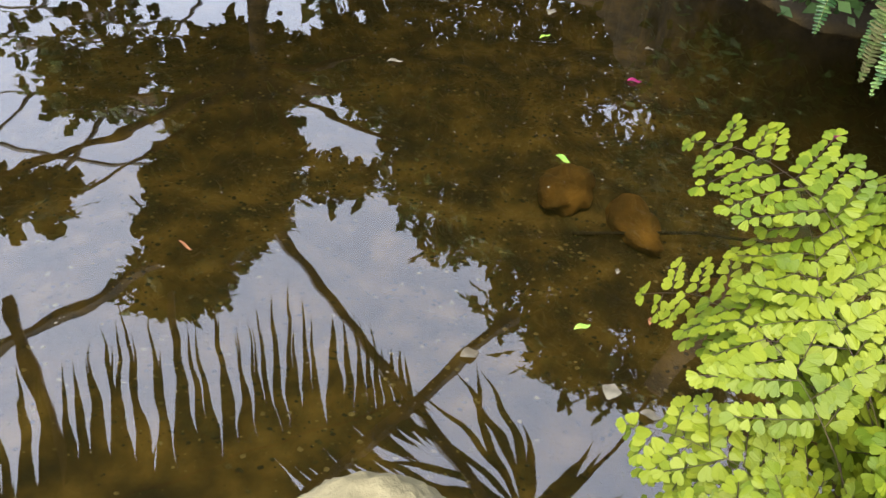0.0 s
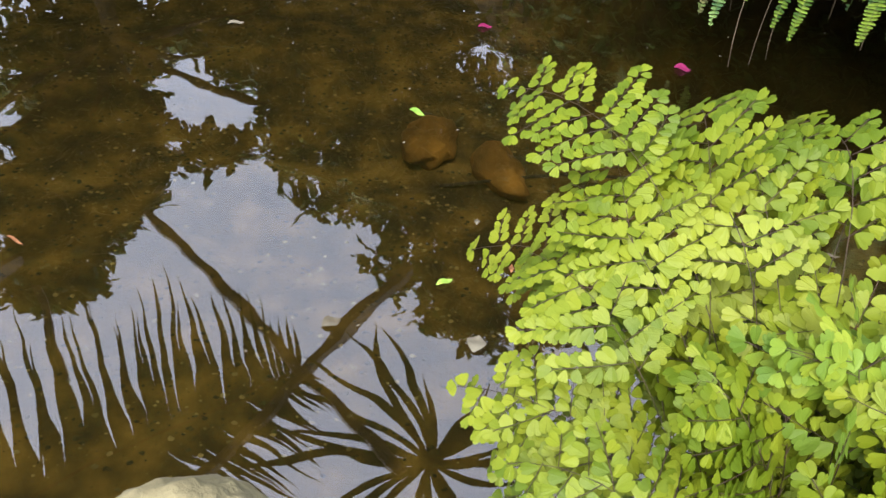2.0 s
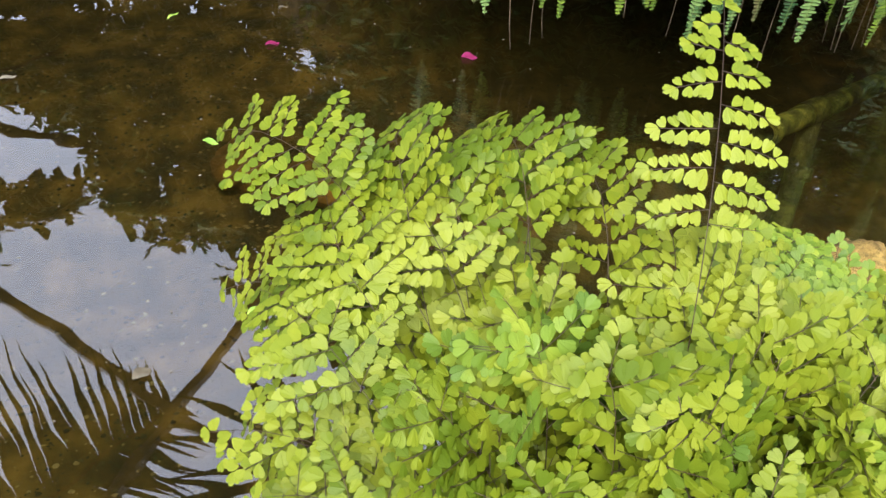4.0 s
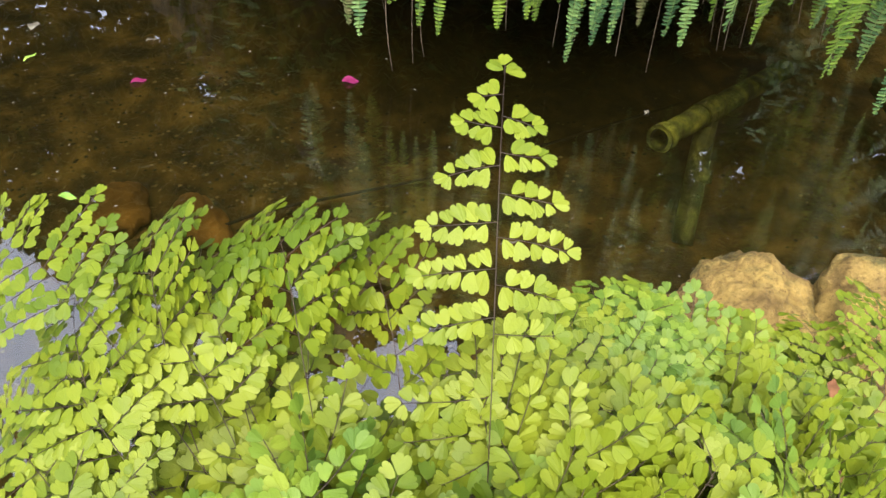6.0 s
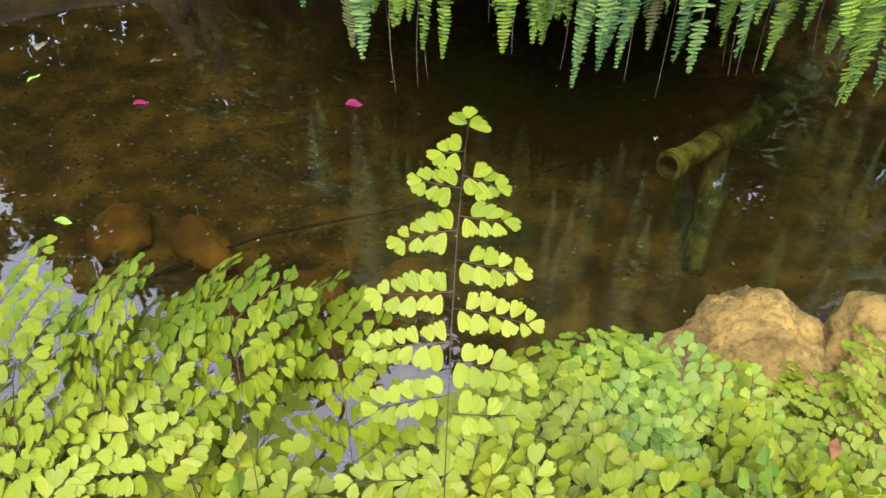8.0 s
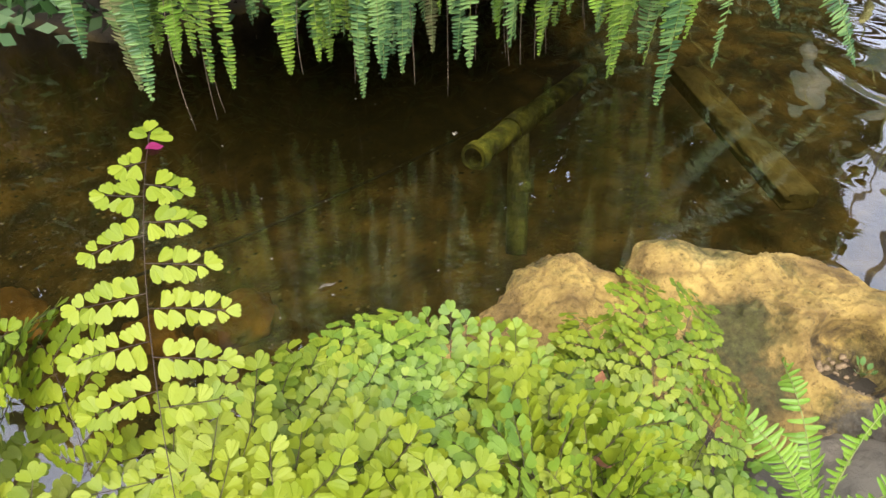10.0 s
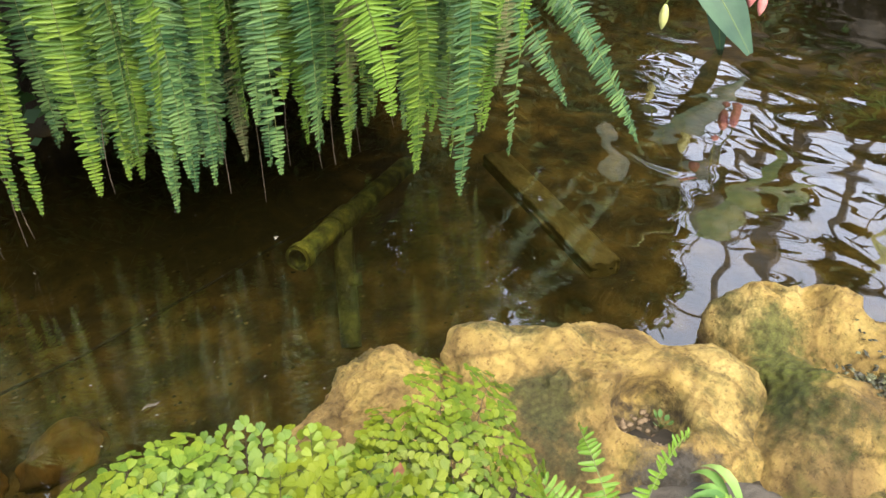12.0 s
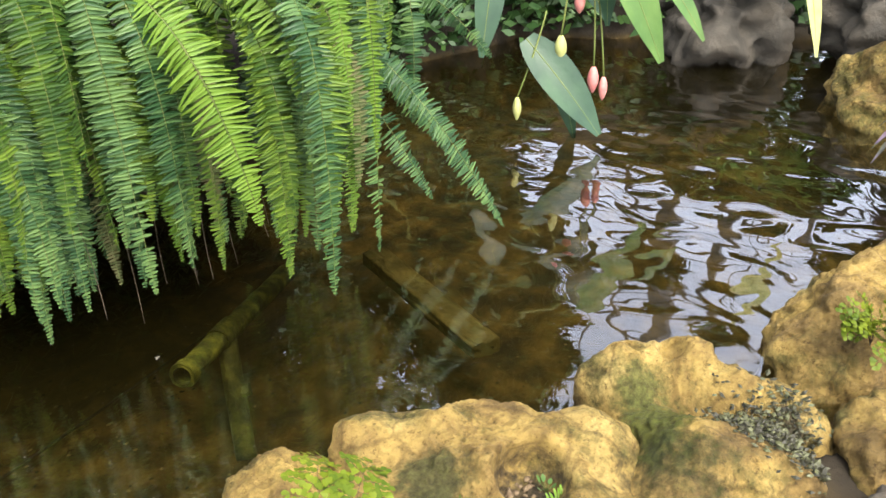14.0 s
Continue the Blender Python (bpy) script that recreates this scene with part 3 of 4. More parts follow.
def sword_frond(parent, base, ctrl, tip, width, rng, mat, gap=0.0118, crown=None, facing=None):
    """A once-cut frond: a rib with two rows of narrow leaflets."""
    if crown:
        way = bezier(crown, crown.lerp(base, 0.6) + Vector((0, 0, 0.12)), base, 12)[:-1] + bezier(base, ctrl, tip, 40)
    else:
        way = bezier(base, ctrl, tip, 40)
    reachs = [0.0]
    for a, b in zip(way, way[1:]):
        reachs.append(reachs[-1] + (b - a).length)
    n = max(20, int(reachs[-1] / gap))
    pts, k = [], 0
    for i in range(n + 1):
        want = reachs[-1] * i / n
        while k < len(way) - 2 and reachs[k + 1] < want:
            k += 1
        pts.append(way[k].lerp(way[k + 1], (want - reachs[k]) / max(1e-6, reachs[k + 1] - reachs[k])))
    leaves, rib = Heap(), Heap()
    step = max(1, n // 14)
    line = pts[::step] + ([pts[-1]] if n % step else [])
    rib.add(*tube(line, [0.0021 * (1 - 0.75 * i / (len(line) - 1)) for i in range(len(line))], 5))
    face0 = facing or Vector((rng.uniform(-0.9, 0.25), -0.9, 0.25)).normalized()
    turn, ph, wave = rng.uniform(-0.9, 0.9), rng.uniform(0, 6.3), rng.uniform(9, 17)
    gone = rng.uniform(0.3, 0.95) if rng.random() < 0.35 else 2.0
    for i in range(3, n):
        u = i / n
        face = (face0 + Vector((turn * (u - 0.4), 0, 0.2 * turn * u))).normalized()
        d = (pts[i] - pts[i - 1]).normalized()
        side = d.cross(face)
        if side.length < 0.1:
            side = Vector((1, 0, 0))
        side.normalize()
        nor = side.cross(d).normalized()
        reach = (1 + 0.10 * math.sin(ph + wave * u)) * width * min(1.0, 0.35 + u * 2.2) * min(1.0, ((1 - u) / 0.30)) ** 0.7 + 0.004
        for sgn in (1, -1):
            if rng.random() < (0.02 if abs(u - gone) > 0.06 else 0.5):
                continue
            o = (side * sgn + d * (0.10 + 0.14 * math.sin(ph * 2 + 0.7 * wave * u) + rng.uniform(-0.14, 0.14)) + nor * (rng.uniform(-0.2, 0.1) - 0.12 * math.sin(ph + wave * u))).normalized()
            wide = gap * rng.uniform(0.34, 0.43)
            L = reach * rng.uniform(0.78, 1.08)
            droop = rng.uniform(-0.05, 0.45) + (0.4 if rng.random() < 0.1 else 0)
            sweep = rng.uniform(-0.06, 0.24)
            rows = []
            for f, g in ((0.03, 0.75), (0.10, 1.15), (0.45, 1.0), (0.78, 0.82), (0.94, 0.5)):
                q = pts[i] + o * (f * L) + d * (sweep * L * f * f) - nor * (droop * L * f * f)
                rows += [q - d * wide * g, q - nor * 0.0012, q + d * wide * g]
            rows.append(pts[i] + o * L + d * (sweep * L) - nor * (droop * L))
            leaves.add(rows, [(k * 3 + c, k * 3 + c + 1, k * 3 + c + 4, k * 3 + c + 3) for k in range(4) for c in (0, 1)] + [(12, 13, 15), (13, 14, 15)])
    ob = link_mesh("frond", rib.v, rib.f, RIB, parent)
    tagged(link_mesh("foliage", leaves.v, leaves.f, mat, ob, smooth=False), kind="stuff")
    return ob


rng = random.Random(4)


def top_of_fern(x):
    """Height of the maidenhair's upper surface and the line of its front edge over the water."""
    for (x0, z0, y0), (x1, z1, y1) in zip(DOME, DOME[1:]):
        if x <= x1:
            t = max(0, (x - x0) / (x1 - x0))
            return z0 + (z1 - z0) * t, y0 + (y1 - y0) * t
    return DOME[-1][1:]


DOME = [(0.36, 0.60, 0.80), (0.45, 0.74, 0.82), (0.60, 0.83, 0.80), (0.80, 0.82, 0.66), (1.0, 0.79, 0.64), (1.2, 0.64, 0.78), (1.45, 0.50, 0.80), (1.7, 0.32, 0.70)]

TIPS = [(0.98, 0.70, 0.72), (1.03, 0.74, 0.70), (1.08, 0.72, 0.70), (1.12, 0.78, 0.66), (1.16, 0.74, 0.68), (1.20, 0.78, 0.64), (1.05, 0.66, 0.68), (1.14, 0.66, 0.66), (1.22, 0.70, 0.62), (0.96, 0.62, 0.70), (1.0, 0.74, 0.60), (1.10, 0.80, 0.56)]

# heads of the crown (base x, y), spread of the tips, number of fronds
for k, (cx, cy, reach_x, count, label) in enumerate(((0.74, 0.36, 0.24, 52, "bright yellow-green maidenhair fern arching over the water"), (1.00, 0.34, 0.24, 54, "dense maidenhair fern on the near bank"), (1.36, 0.40, 0.28, 54, "low maidenhair fern spilling over a boulder"))):
    fern = thing("maidenhair_fern", label, "fern", (cx, cy, 0.1), "maidenhair ferns on the near bank")
    for i in range(count):
        tx = cx + rng.uniform(-1, 1) * reach_x
        zt, yt = top_of_fern(tx)
        back = rng.random() ** 1.1
        if tx < 0.58 and rng.random() < 0.55:
            continue
        ty = yt - back * 0.36
        tz = zt * (0.72 + 0.28 * rng.random())
        b = Vector((rng.uniform(-0.12, 0.12), rng.uniform(-0.05, 0.1), 0))
        tip = Vector((tx - cx, ty - cy, tz - 0.1))
        ctrl = Vector((tip.x * 0.45, tip.y * 0.45 + 0.02, tip.z * 1.12))
        maidenhair_frond(fern, b, ctrl, tip, rng.uniform(0.06, 0.10), rng.uniform(0.0130, 0.0200), rng, MAIDEN if rng.random() < (0.85, 0.72, 0.7)[k] else MAIDEN_OLD, wild=0.65)
    c = Vector((cx, cy, 0.1))
    if k == 0:  # single fronds that stand out of the mass over the water
        for ctrl, tip, width, facing in (((0.66, 0.60, 1.06), (0.417, 0.955, 0.785), 0.085, (-0.1, -0.75, 1)), ((0.60, 0.55, 1.0), (0.40, 0.86, 0.62), 0.08, (-0.3, -0.6, 1)), ((0.72, 0.6, 1.04), (0.715, 0.77, 0.87), 0.07, (-0.7, 0.2, 1)), ((0.80, 0.55, 0.97), (0.79, 0.73, 0.86), 0.06, (-0.7, 0.3, 1)), ((0.66, 0.58, 0.98), (0.66, 0.80, 0.85), 0.06, (-0.6, 0.3, 1)), ((0.62, 0.56, 0.96), (0.60, 0.80, 0.82), 0.06, (-0.5, 0.1, 1)), ((0.58, 0.5, 0.98), (0.50, 0.82, 0.76), 0.08, (-0.3, -0.4, 1)), ((0.56, 0.46, 0.95), (0.44, 0.74, 0.72), 0.08, (-0.3, -0.5, 1)), ((0.55, 0.5, 0.8), (0.40, 0.72, 0.50), 0.075, (-0.3, -0.5, 1)), ((0.52, 0.48, 0.85), (0.40, 0.62, 0.58), 0.07, (-0.3, -0.5, 1)), ((0.52, 0.52, 0.7), (0.44, 0.68, 0.40), 0.07, (-0.3, -0.6, 1)), ((0.60, 0.5, 0.75), (0.50, 0.62, 0.50), 0.07, (-0.2, -0.6, 1)), ((0.60, 0.55, 0.9), (0.46, 0.80, 0.66), 0.075, (-0.3, -0.5, 1)), ((0.66, 0.64, 1.0), (0.80, 0.78, 0.84), 0.07, (-0.6, 0.45, 0.75)), ((0.60, 0.66, 1.0), (0.73, 0.84, 0.84), 0.07, (-0.6, 0.45, 0.75)), ((0.54, 0.64, 1.0), (0.62, 0.86, 0.84), 0.07, (-0.6, 0.4, 0.75)), ((0.5, 0.55, 0.95), (0.54, 0.87, 0.80), 0.07, (-0.5, 0.35, 0.75)), ((0.62, 0.45, 0.8), (0.36, 0.62, 0.62), 0.08, (-0.3, -0.3, 1)), ((0.6, 0.4, 0.8), (0.40, 0.50, 0.66), 0.08, (-0.3, -0.3, 1))):
            maidenhair_frond(fern, Vector((0, 0, 0)), Vector(ctrl) - c, Vector(tip) - c, width, 0.0132, rng, MAIDEN, Vector(facing), 0.32, 0.35, 0.050)
    if k == 2:
        for ctrl, tip in (((1.50, 0.55, 0.62), (1.62, 0.70, 0.46)), ((1.48, 0.60, 0.58), (1.56, 0.78, 0.44)), ((1.5, 0.5, 0.5), (1.64, 0.58, 0.36)), ((1.55, 0.6, 0.66), (1.74, 0.80, 0.42)), ((1.58, 0.55, 0.62), (1.78, 0.72, 0.42)), ((1.55, 0.5, 0.6), (1.76, 0.62, 0.36)), ((1.5, 0.45, 0.6), (1.72, 0.52, 0.36))):
            maidenhair_frond(fern, Vector((0, 0, 0)), Vector(ctrl) - c, Vector(tip) - c, 0.06, 0.0140, rng, MAIDEN, Vector((-0.3, -0.6, 1)), 0.28, 0.5)
    if k == 1:
        for tx, ty, tz in TIPS:
            tip = Vector((tx, ty, tz))
            maidenhair_frond(fern, Vector((0.05, 0, 0)), tip * 0.5 + c * 0.5 + Vector((0, 0, 0.38)) - c, tip - c, 0.07, 0.0135, rng, MAIDEN_OLD if tx > 1.05 else MAIDEN, Vector((-0.2, -0.5, 1)), 0.26, 0.5)
        maidenhair_frond(fern, Vector((-0.18, 0, 0)), Vector((0.78, 0.42, 0.98)) - c, Vector((0.951, 0.745, 1.034)) - c, 0.058, 0.0128, rng, MAIDEN, Vector((-0.25, -0.75, 0.9)), 0.36, 0.10, 0.056, 0.0015, -0.12, 0.85)

# sword ferns on the far bank: zones of hanging tips (x, y, z ranges), height of the crown
for k, (xs, ys, zs, top, count) in enumerate((((1.27, 1.95), (2.15, 2.6), (0.17, 0.52), (1.0, 1.2), 40), ((1.75, 2.5), (1.85, 2.3), (0.18, 0.78), (1.15, 1.4), 74), ((2.44, 2.85), (1.42, 1.95), (0.18, 0.95), (1.2, 1.5), 46), ((2.7, 3.25), (1.7, 2.2), (0.08, 0.7), (1.1, 1.4), 30))):
    cx, cy, cz = sum(xs) / 2, ys[1] + 0.45, top[0] - 0.1
    fern = thing("sword_fern", "hanging sword fern with long once-cut fronds on the far bank", "fern", (cx, cy, cz), "sword ferns on the far bank")
    c = Vector((cx, cy, cz))
    for i in range(count):
        tip = Vector((rng.uniform(*xs), rng.uniform(*ys), zs[0] + (zs[1] - zs[0]) * rng.random() ** 1.3))
        root = Vector((cx + (tip.x - cx) * 0.8 + rng.uniform(-0.1, 0.1), cy + rng.uniform(-0.2, 0.15), rng.uniform(top[0] - 0.15, top[0])))
        high = max(tip.z + 0.3, rng.uniform(*top) - rng.random() * 0.25)
        base = Vector((tip.x + rng.uniform(-0.08, 0.08), tip.y + rng.uniform(0.08, 0.2), high))
        ctrl = Vector((tip.x + rng.uniform(-0.07, 0.05), tip.y - rng.uniform(0.02, 0.12), high + rng.uniform(-0.05, 0.08)))
        r = rng.random()
        sword_frond(fern, base - c, ctrl - c, tip - c, rng.uniform(0.040, 0.066), rng, SWORD if r < 0.40 else SWORD_YOUNG if r < 0.54 else SWORD_BLUE if r < 0.94 else SWORD_DRY, crown=root - c)
    if k == 0:
        for base, ctrl, tip in (((1.45, 3.1, 0.85), (1.22, 2.8, 0.9), (1.18, 2.66, 0.2)), ((1.5, 2.8, 0.85), (1.32, 2.45, 0.9), (1.28, 2.32, 0.18)), ((1.5, 3.1, 0.9), (1.3, 2.95, 0.95), (1.25, 2.9, 0.3))):
            sword_frond(fern, Vector(base) - c, Vector(ctrl) - c, Vector(tip) - c, 0.05, rng, SWORD_BLUE)
    if k == 3:  # fronds that sweep out over the open water
        for base, ctrl, tip in (((2.9, 2.2, 1.05), (3.1, 1.75, 1.0), (3.44, 1.43, 0.06)), ((3.0, 2.3, 1.0), (3.2, 2.0, 1.0), (3.55, 1.75, 0.25)), ((3.0, 2.4, 1.0), (3.35, 2.2, 1.0), (3.7, 2.0, 0.3)), ((2.9, 2.3, 1.0), (3.05, 1.9, 0.9), (3.25, 1.65, 0.2)), ((3.1, 2.4, 1.1), (3.4, 1.9, 1.2), (3.75, 1.7, 0.65))):
            sword_frond(fern, Vector(base) - c, Vector(ctrl) - c, Vector(tip) - c, 0.062, rng, SWORD_BLUE)
    if k == 2:
        for base, ctrl, tip, wd in (((2.3, 2.2, 1.15), (2.2, 1.62, 1.25), (2.33, 1.60, 0.47), 0.085), ((2.5, 2.2, 1.15), (2.42, 1.5, 1.35), (2.45, 1.51, 0.85), 0.08), ((2.7, 2.2, 1.2), (2.62, 1.5, 1.35), (2.62, 1.5, 0.85), 0.08)):
            sword_frond(fern, Vector(base) - c, Vector(ctrl) - c, Vector(tip) - c, wd, rng, SWORD_YOUNG, facing=Vector((-0.7, -0.75, 0.3)).normalized())


# ---- overhead: tree crowns, palms and the glasshouse frame, seen in the water ----
def crown(parent, at, size, count, leaf, rng, mat=TREE_LEAF):
    h = Heap()
    for i in range(count):
        while True:
            q = Vector((rng.uniform(-1, 1), rng.uniform(-1, 1), rng.uniform(-1, 1)))
            if q.length < 1 and noise.noise(q * 3.0 + Vector(at)) > -0.05:
                break
        p = Vector((q.x * size[0], q.y * size[1], q.z * size[2])) + Vector(at)
        o = Vector((rng.uniform(-1, 1), rng.uniform(-1, 1), rng.uniform(-0.8, 0.3))).normalized()
        s = o.orthogonal().normalized()
        L = leaf * rng.uniform(0.6, 1.3)
        t = o.cross(s) * L * 0.08
        h.add([p, p + o * L * 0.3 + s * L * 0.34 + t, p + o * L * 0.5 + s * L * 0.16, p + o * L * 0.72 + s * L * 0.28 + t, p + o * L, p + o * L * 0.72 - s * L * 0.28 + t, p + o * L * 0.5 - s * L * 0.16, p + o * L * 0.3 - s * L * 0.34 + t], [(0, 1, 2), (0, 2, 6), (2, 3, 4), (2, 4, 6), (4, 5, 6), (0, 6, 7)])
    return link_mesh("crown", h.v, h.f, mat, parent, smooth=False)


def tree(label, foot, top, blobs, seed):
    rng = random.Random(seed)
    ob = thing("tree", label, "tree", foot)
    f, t = Vector(foot), Vector(top) - Vector(foot)
    h = Heap()
    h.add(*tube(bezier((0, 0, 0), t * 0.5 + Vector((0.15, 0.1, 0)), t, 8), [0.13 - 0.009 * i for i in range(9)], 8))
    for at, size, count in blobs:
        e = Vector(at) - f
        h.add(*tube(bezier(t * 0.7, (t + e) * 0.5, e, 6), [0.05 - 0.006 * i for i in range(7)], 6))
    link_mesh("trunk", h.v, h.f, BARK, ob)
    for at, size, count in blobs:
        crown(ob, Vector(at) - f, size, count, 0.2, rng)
    return ob


tree("broadleaved tree whose dense dark crown overhangs the pond", (3.2, 4.6, 0.3), (3.0, 5.2, 4.2), [((1.6, 6.2, 3.9), (1.5, 1.8, 0.9), 6500), ((3.6, 5.8, 3.8), (1.8, 2.0, 1.1), 7500), ((5.6, 5.6, 3.6), (1.8, 1.8, 1.2), 6000), ((2.6, 9.0, 4.0), (3.0, 1.8, 1.6), 5500), ((6.6, 7.6, 3.4), (2.2, 1.6, 1.8), 4500)], 5)
tree("broadleaved tree with a lobed dark crown behind the pond", (-2.4, 7.6, 0.3), (-2.3, 7.2, 4.0), [((-2.45, 6.5, 3.9), (0.72, 1.25, 0.5), 3000), ((-2.45, 5.15, 3.95), (0.52, 0.42, 0.3), 700), ((-2.9, 8.4, 3.9), (0.85, 1.3, 0.7), 2000), ((-1.25, 9.4, 4.0), (0.6, 1.0, 0.5), 1300), ((-1.35, 7.0, 4.0), (0.42, 0.3, 0.2), 260), ((-4.3, 6.0, 4.0), (0.5, 0.4, 0.3), 260), ((-1.95, 9.7, 4.0), (0.5, 0.8, 0.4), 900), ((-4.6, 8.2, 4.0), (0.6, 0.7, 0.3), 380), ((0.12, 8.1, 4.1), (1.25, 1.7, 1.1), 4700), ((-0.2, 10.8, 3.6), (2.4, 1.0, 1.4), 4200), ((-5.4, 5.4, 3.6), (1.0, 0.8, 0.8), 900), ((-4.8, 8.8, 4.0), (1.3, 1.0, 0.8), 500)], 6)


def hedge(label, line, height, depth, count, seed, leaf=(0.12, 0.3)):
    r = random.Random(seed)
    ob = thing("shrub_bed", label, "shrubs", (*line[0], 0.1), "dark planting round the pond", "stuff")
    h = Heap()
    for i in range(count):
        t = r.random() * (len(line) - 1)
        k = min(len(line) - 2, int(t))
        x, y = (line[k][a] + (line[k + 1][a] - line[k][a]) * (t - k) for a in (0, 1))
        p = Vector((x + r.gauss(0, depth), y + r.gauss(0, depth), 0.1 + height * r.random() ** 0.8 * (0.75 + 0.5 * noise.noise((x * 0.9, y * 0.9, seed)))))
        o = Vector((r.uniform(-1, 1), r.uniform(-1, 1), r.uniform(-0.6, 0.6))).normalized()
        s = o.orthogonal().normalized()
        L = r.uniform(*leaf)
        h.add([p - ob.location, p + o * L * 0.45 + s * L * 0.28 - ob.location, p + o * L - ob.location, p + o * L * 0.45 - s * L * 0.28 - ob.location], [(0, 1, 2, 3)])
    link_mesh("foliage", h.v, h.f, TREE_LEAF, ob, smooth=False)["kind"] = "stuff"


tree("broadleaved tree with a broad dark crown at the far bank", (8.6, 6.4, 0.3), (8.6, 6.6, 3.0), [((8.4, 6.6, 2.9), (1.9, 1.5, 2.0), 6500), ((10.5, 7.6, 3.4), (2.2, 1.6, 2.4), 5000), ((6.4, 5.4, 2.6), (1.2, 0.9, 1.0), 2500), ((7.1, 4.35, 2.5), (1.0, 0.8, 1.4), 4500), ((7.5, 3.95, 4.1), (0.95, 0.8, 0.9), 4500), ((9.5, 5.0, 4.1), (1.1, 0.7, 0.9), 4000), ((9.9, 3.3, 3.75), (0.55, 0.5, 0.28), 900), ((9.9, 1.9, 2.3), (0.4, 0.6, 0.3), 600), ((9.9, 2.6, 2.05), (0.5, 1.5, 0.45), 1900), ((9.8, 0.8, 3.2), (0.5, 0.5, 0.6), 900), ((9.9, 2.2, 4.3), (0.5, 0.35, 0.25), 500)], 9)

hedge("dense dark shrubs on the far bank", [(9.2, -3.0), (9.4, 2.0), (9.0, 5.0), (7.0, 6.5)], 2.0, 0.4, 6000, 3)
hedge("low dark leaves covering the bank behind the ferns", [(1.15, 3.9), (1.25, 3.5), (1.4, 3.2), (2.4, 3.05), (3.5, 3.1), (4.6, 3.7), (6.2, 3.3)], 1.25, 0.16, 15000, 8, (0.04, 0.10))
hedge("low dark leaves along the far bank", [(3.6, 3.15), (4.6, 3.7), (6.2, 3.35), (7.2, 2.5), (7.8, 1.4)], 0.9, 0.14, 7000, 12, (0.06, 0.16))
hedge("dense dark shrubs behind the tree", [(6, 11), (0, 12.5), (-5, 12.0)], 2.6, 0.5, 4500, 4)


def palm_frond(parent, base, ctrl, tip, reach, count, rng, sweep=0.5, sides=(1, -1), wide=(0.022, 0.022), curve=0.0):
    pts = bezier(base, ctrl, tip, count)
    leaves, rib = Heap(), Heap()
    rib.add(*tube(pts[::max(1, count // 12)], 0.012, 5))
    for i in range(2, count):
        u = i / count
        d = (pts[i] - pts[i - 1]).normalized()
        side = d.cross(Vector((0, 0, 1))).normalized()
        for sgn in sides:
            L = reach * math.sin(math.pi * min(1, 0.12 + 0.86 * u)) ** 0.6 * rng.uniform(0.85, 1.1)
            o = (side * sgn + d * sweep * rng.uniform(0.7, 1.3) + Vector((0, 0, rng.uniform(-0.35, 0.0)))).normalized()
            p, w = pts[i], wide[0 if sgn > 0 else 1] * rng.uniform(0.8, 1.1) * (1.1 - 0.5 * u)
            row = [(p + o * (L * f) + d * (curve * L * f * f) + Vector((0, 0, -0.1 * L * f * f)), w * g) for f, g in ((0, 1.3), (0.25, 1.4), (0.5, 0.95), (0.75, 0.5), (1.0, 0.03))]
            leaves.add([q - d * g for q, g in row] + [q + d * g for q, g in row], [(k, k + 1, k + 6, k + 5) for k in range(4)])
    ob = link_mesh("frond", leaves.v, leaves.f, PALM_LEAF, parent, smooth=False)
    link_mesh("rib", rib.v, rib.f, BARK, ob)
    return ob


palm = thing("palm", "feather palm with long arching fronds over the pond", "palm", (-2.6, 1.2, 0.1))
o = Vector(palm.location)
h = Heap()
h.add(*tube([(0, 0, 0), (0.02, 0.02, 1.0), (0.05, 0.04, 2.1)], [0.14, 0.12, 0.1], 10))
link_mesh("trunk", h.v, h.f, BARK, palm)
palm_frond(palm, Vector((-2.4, 1.6, 2.6)) - o, Vector((-1.3, 2.85, 3.25)) - o, Vector((-0.1, 3.5, 3.0)) - o, 1.15, 54, rng, 0.28, wide=(0.034, 0.030))
palm_frond(palm, Vector((-2.5, 1.6, 2.6)) - o, Vector((-1.9, 2.4, 3.5)) - o, Vector((-0.9, 2.7, 3.3)) - o, 0.6, 50, rng, 0.35)
palm2 = thing("palm", "drooping palm with curved leaflets beside the pond", "palm", (2.2, 4.2, 0.5))
o = Vector(palm2.location)
h = Heap()
h.add(*tube([(0, 0, 0), (-0.2, -0.1, 1.2), (-0.6, -0.15, 2.7)], [0.12, 0.1, 0.08], 10))
link_mesh("trunk", h.v, h.f, BARK, palm2)
node = Vector((0.66, 2.78, 3.0)) - o
stalk = link_mesh("stalk", *tube(bezier((-0.6, -0.15, 2.7), (-0.9, -0.9, 2.9), node, 10), 0.014, 6), BARK, palm2)
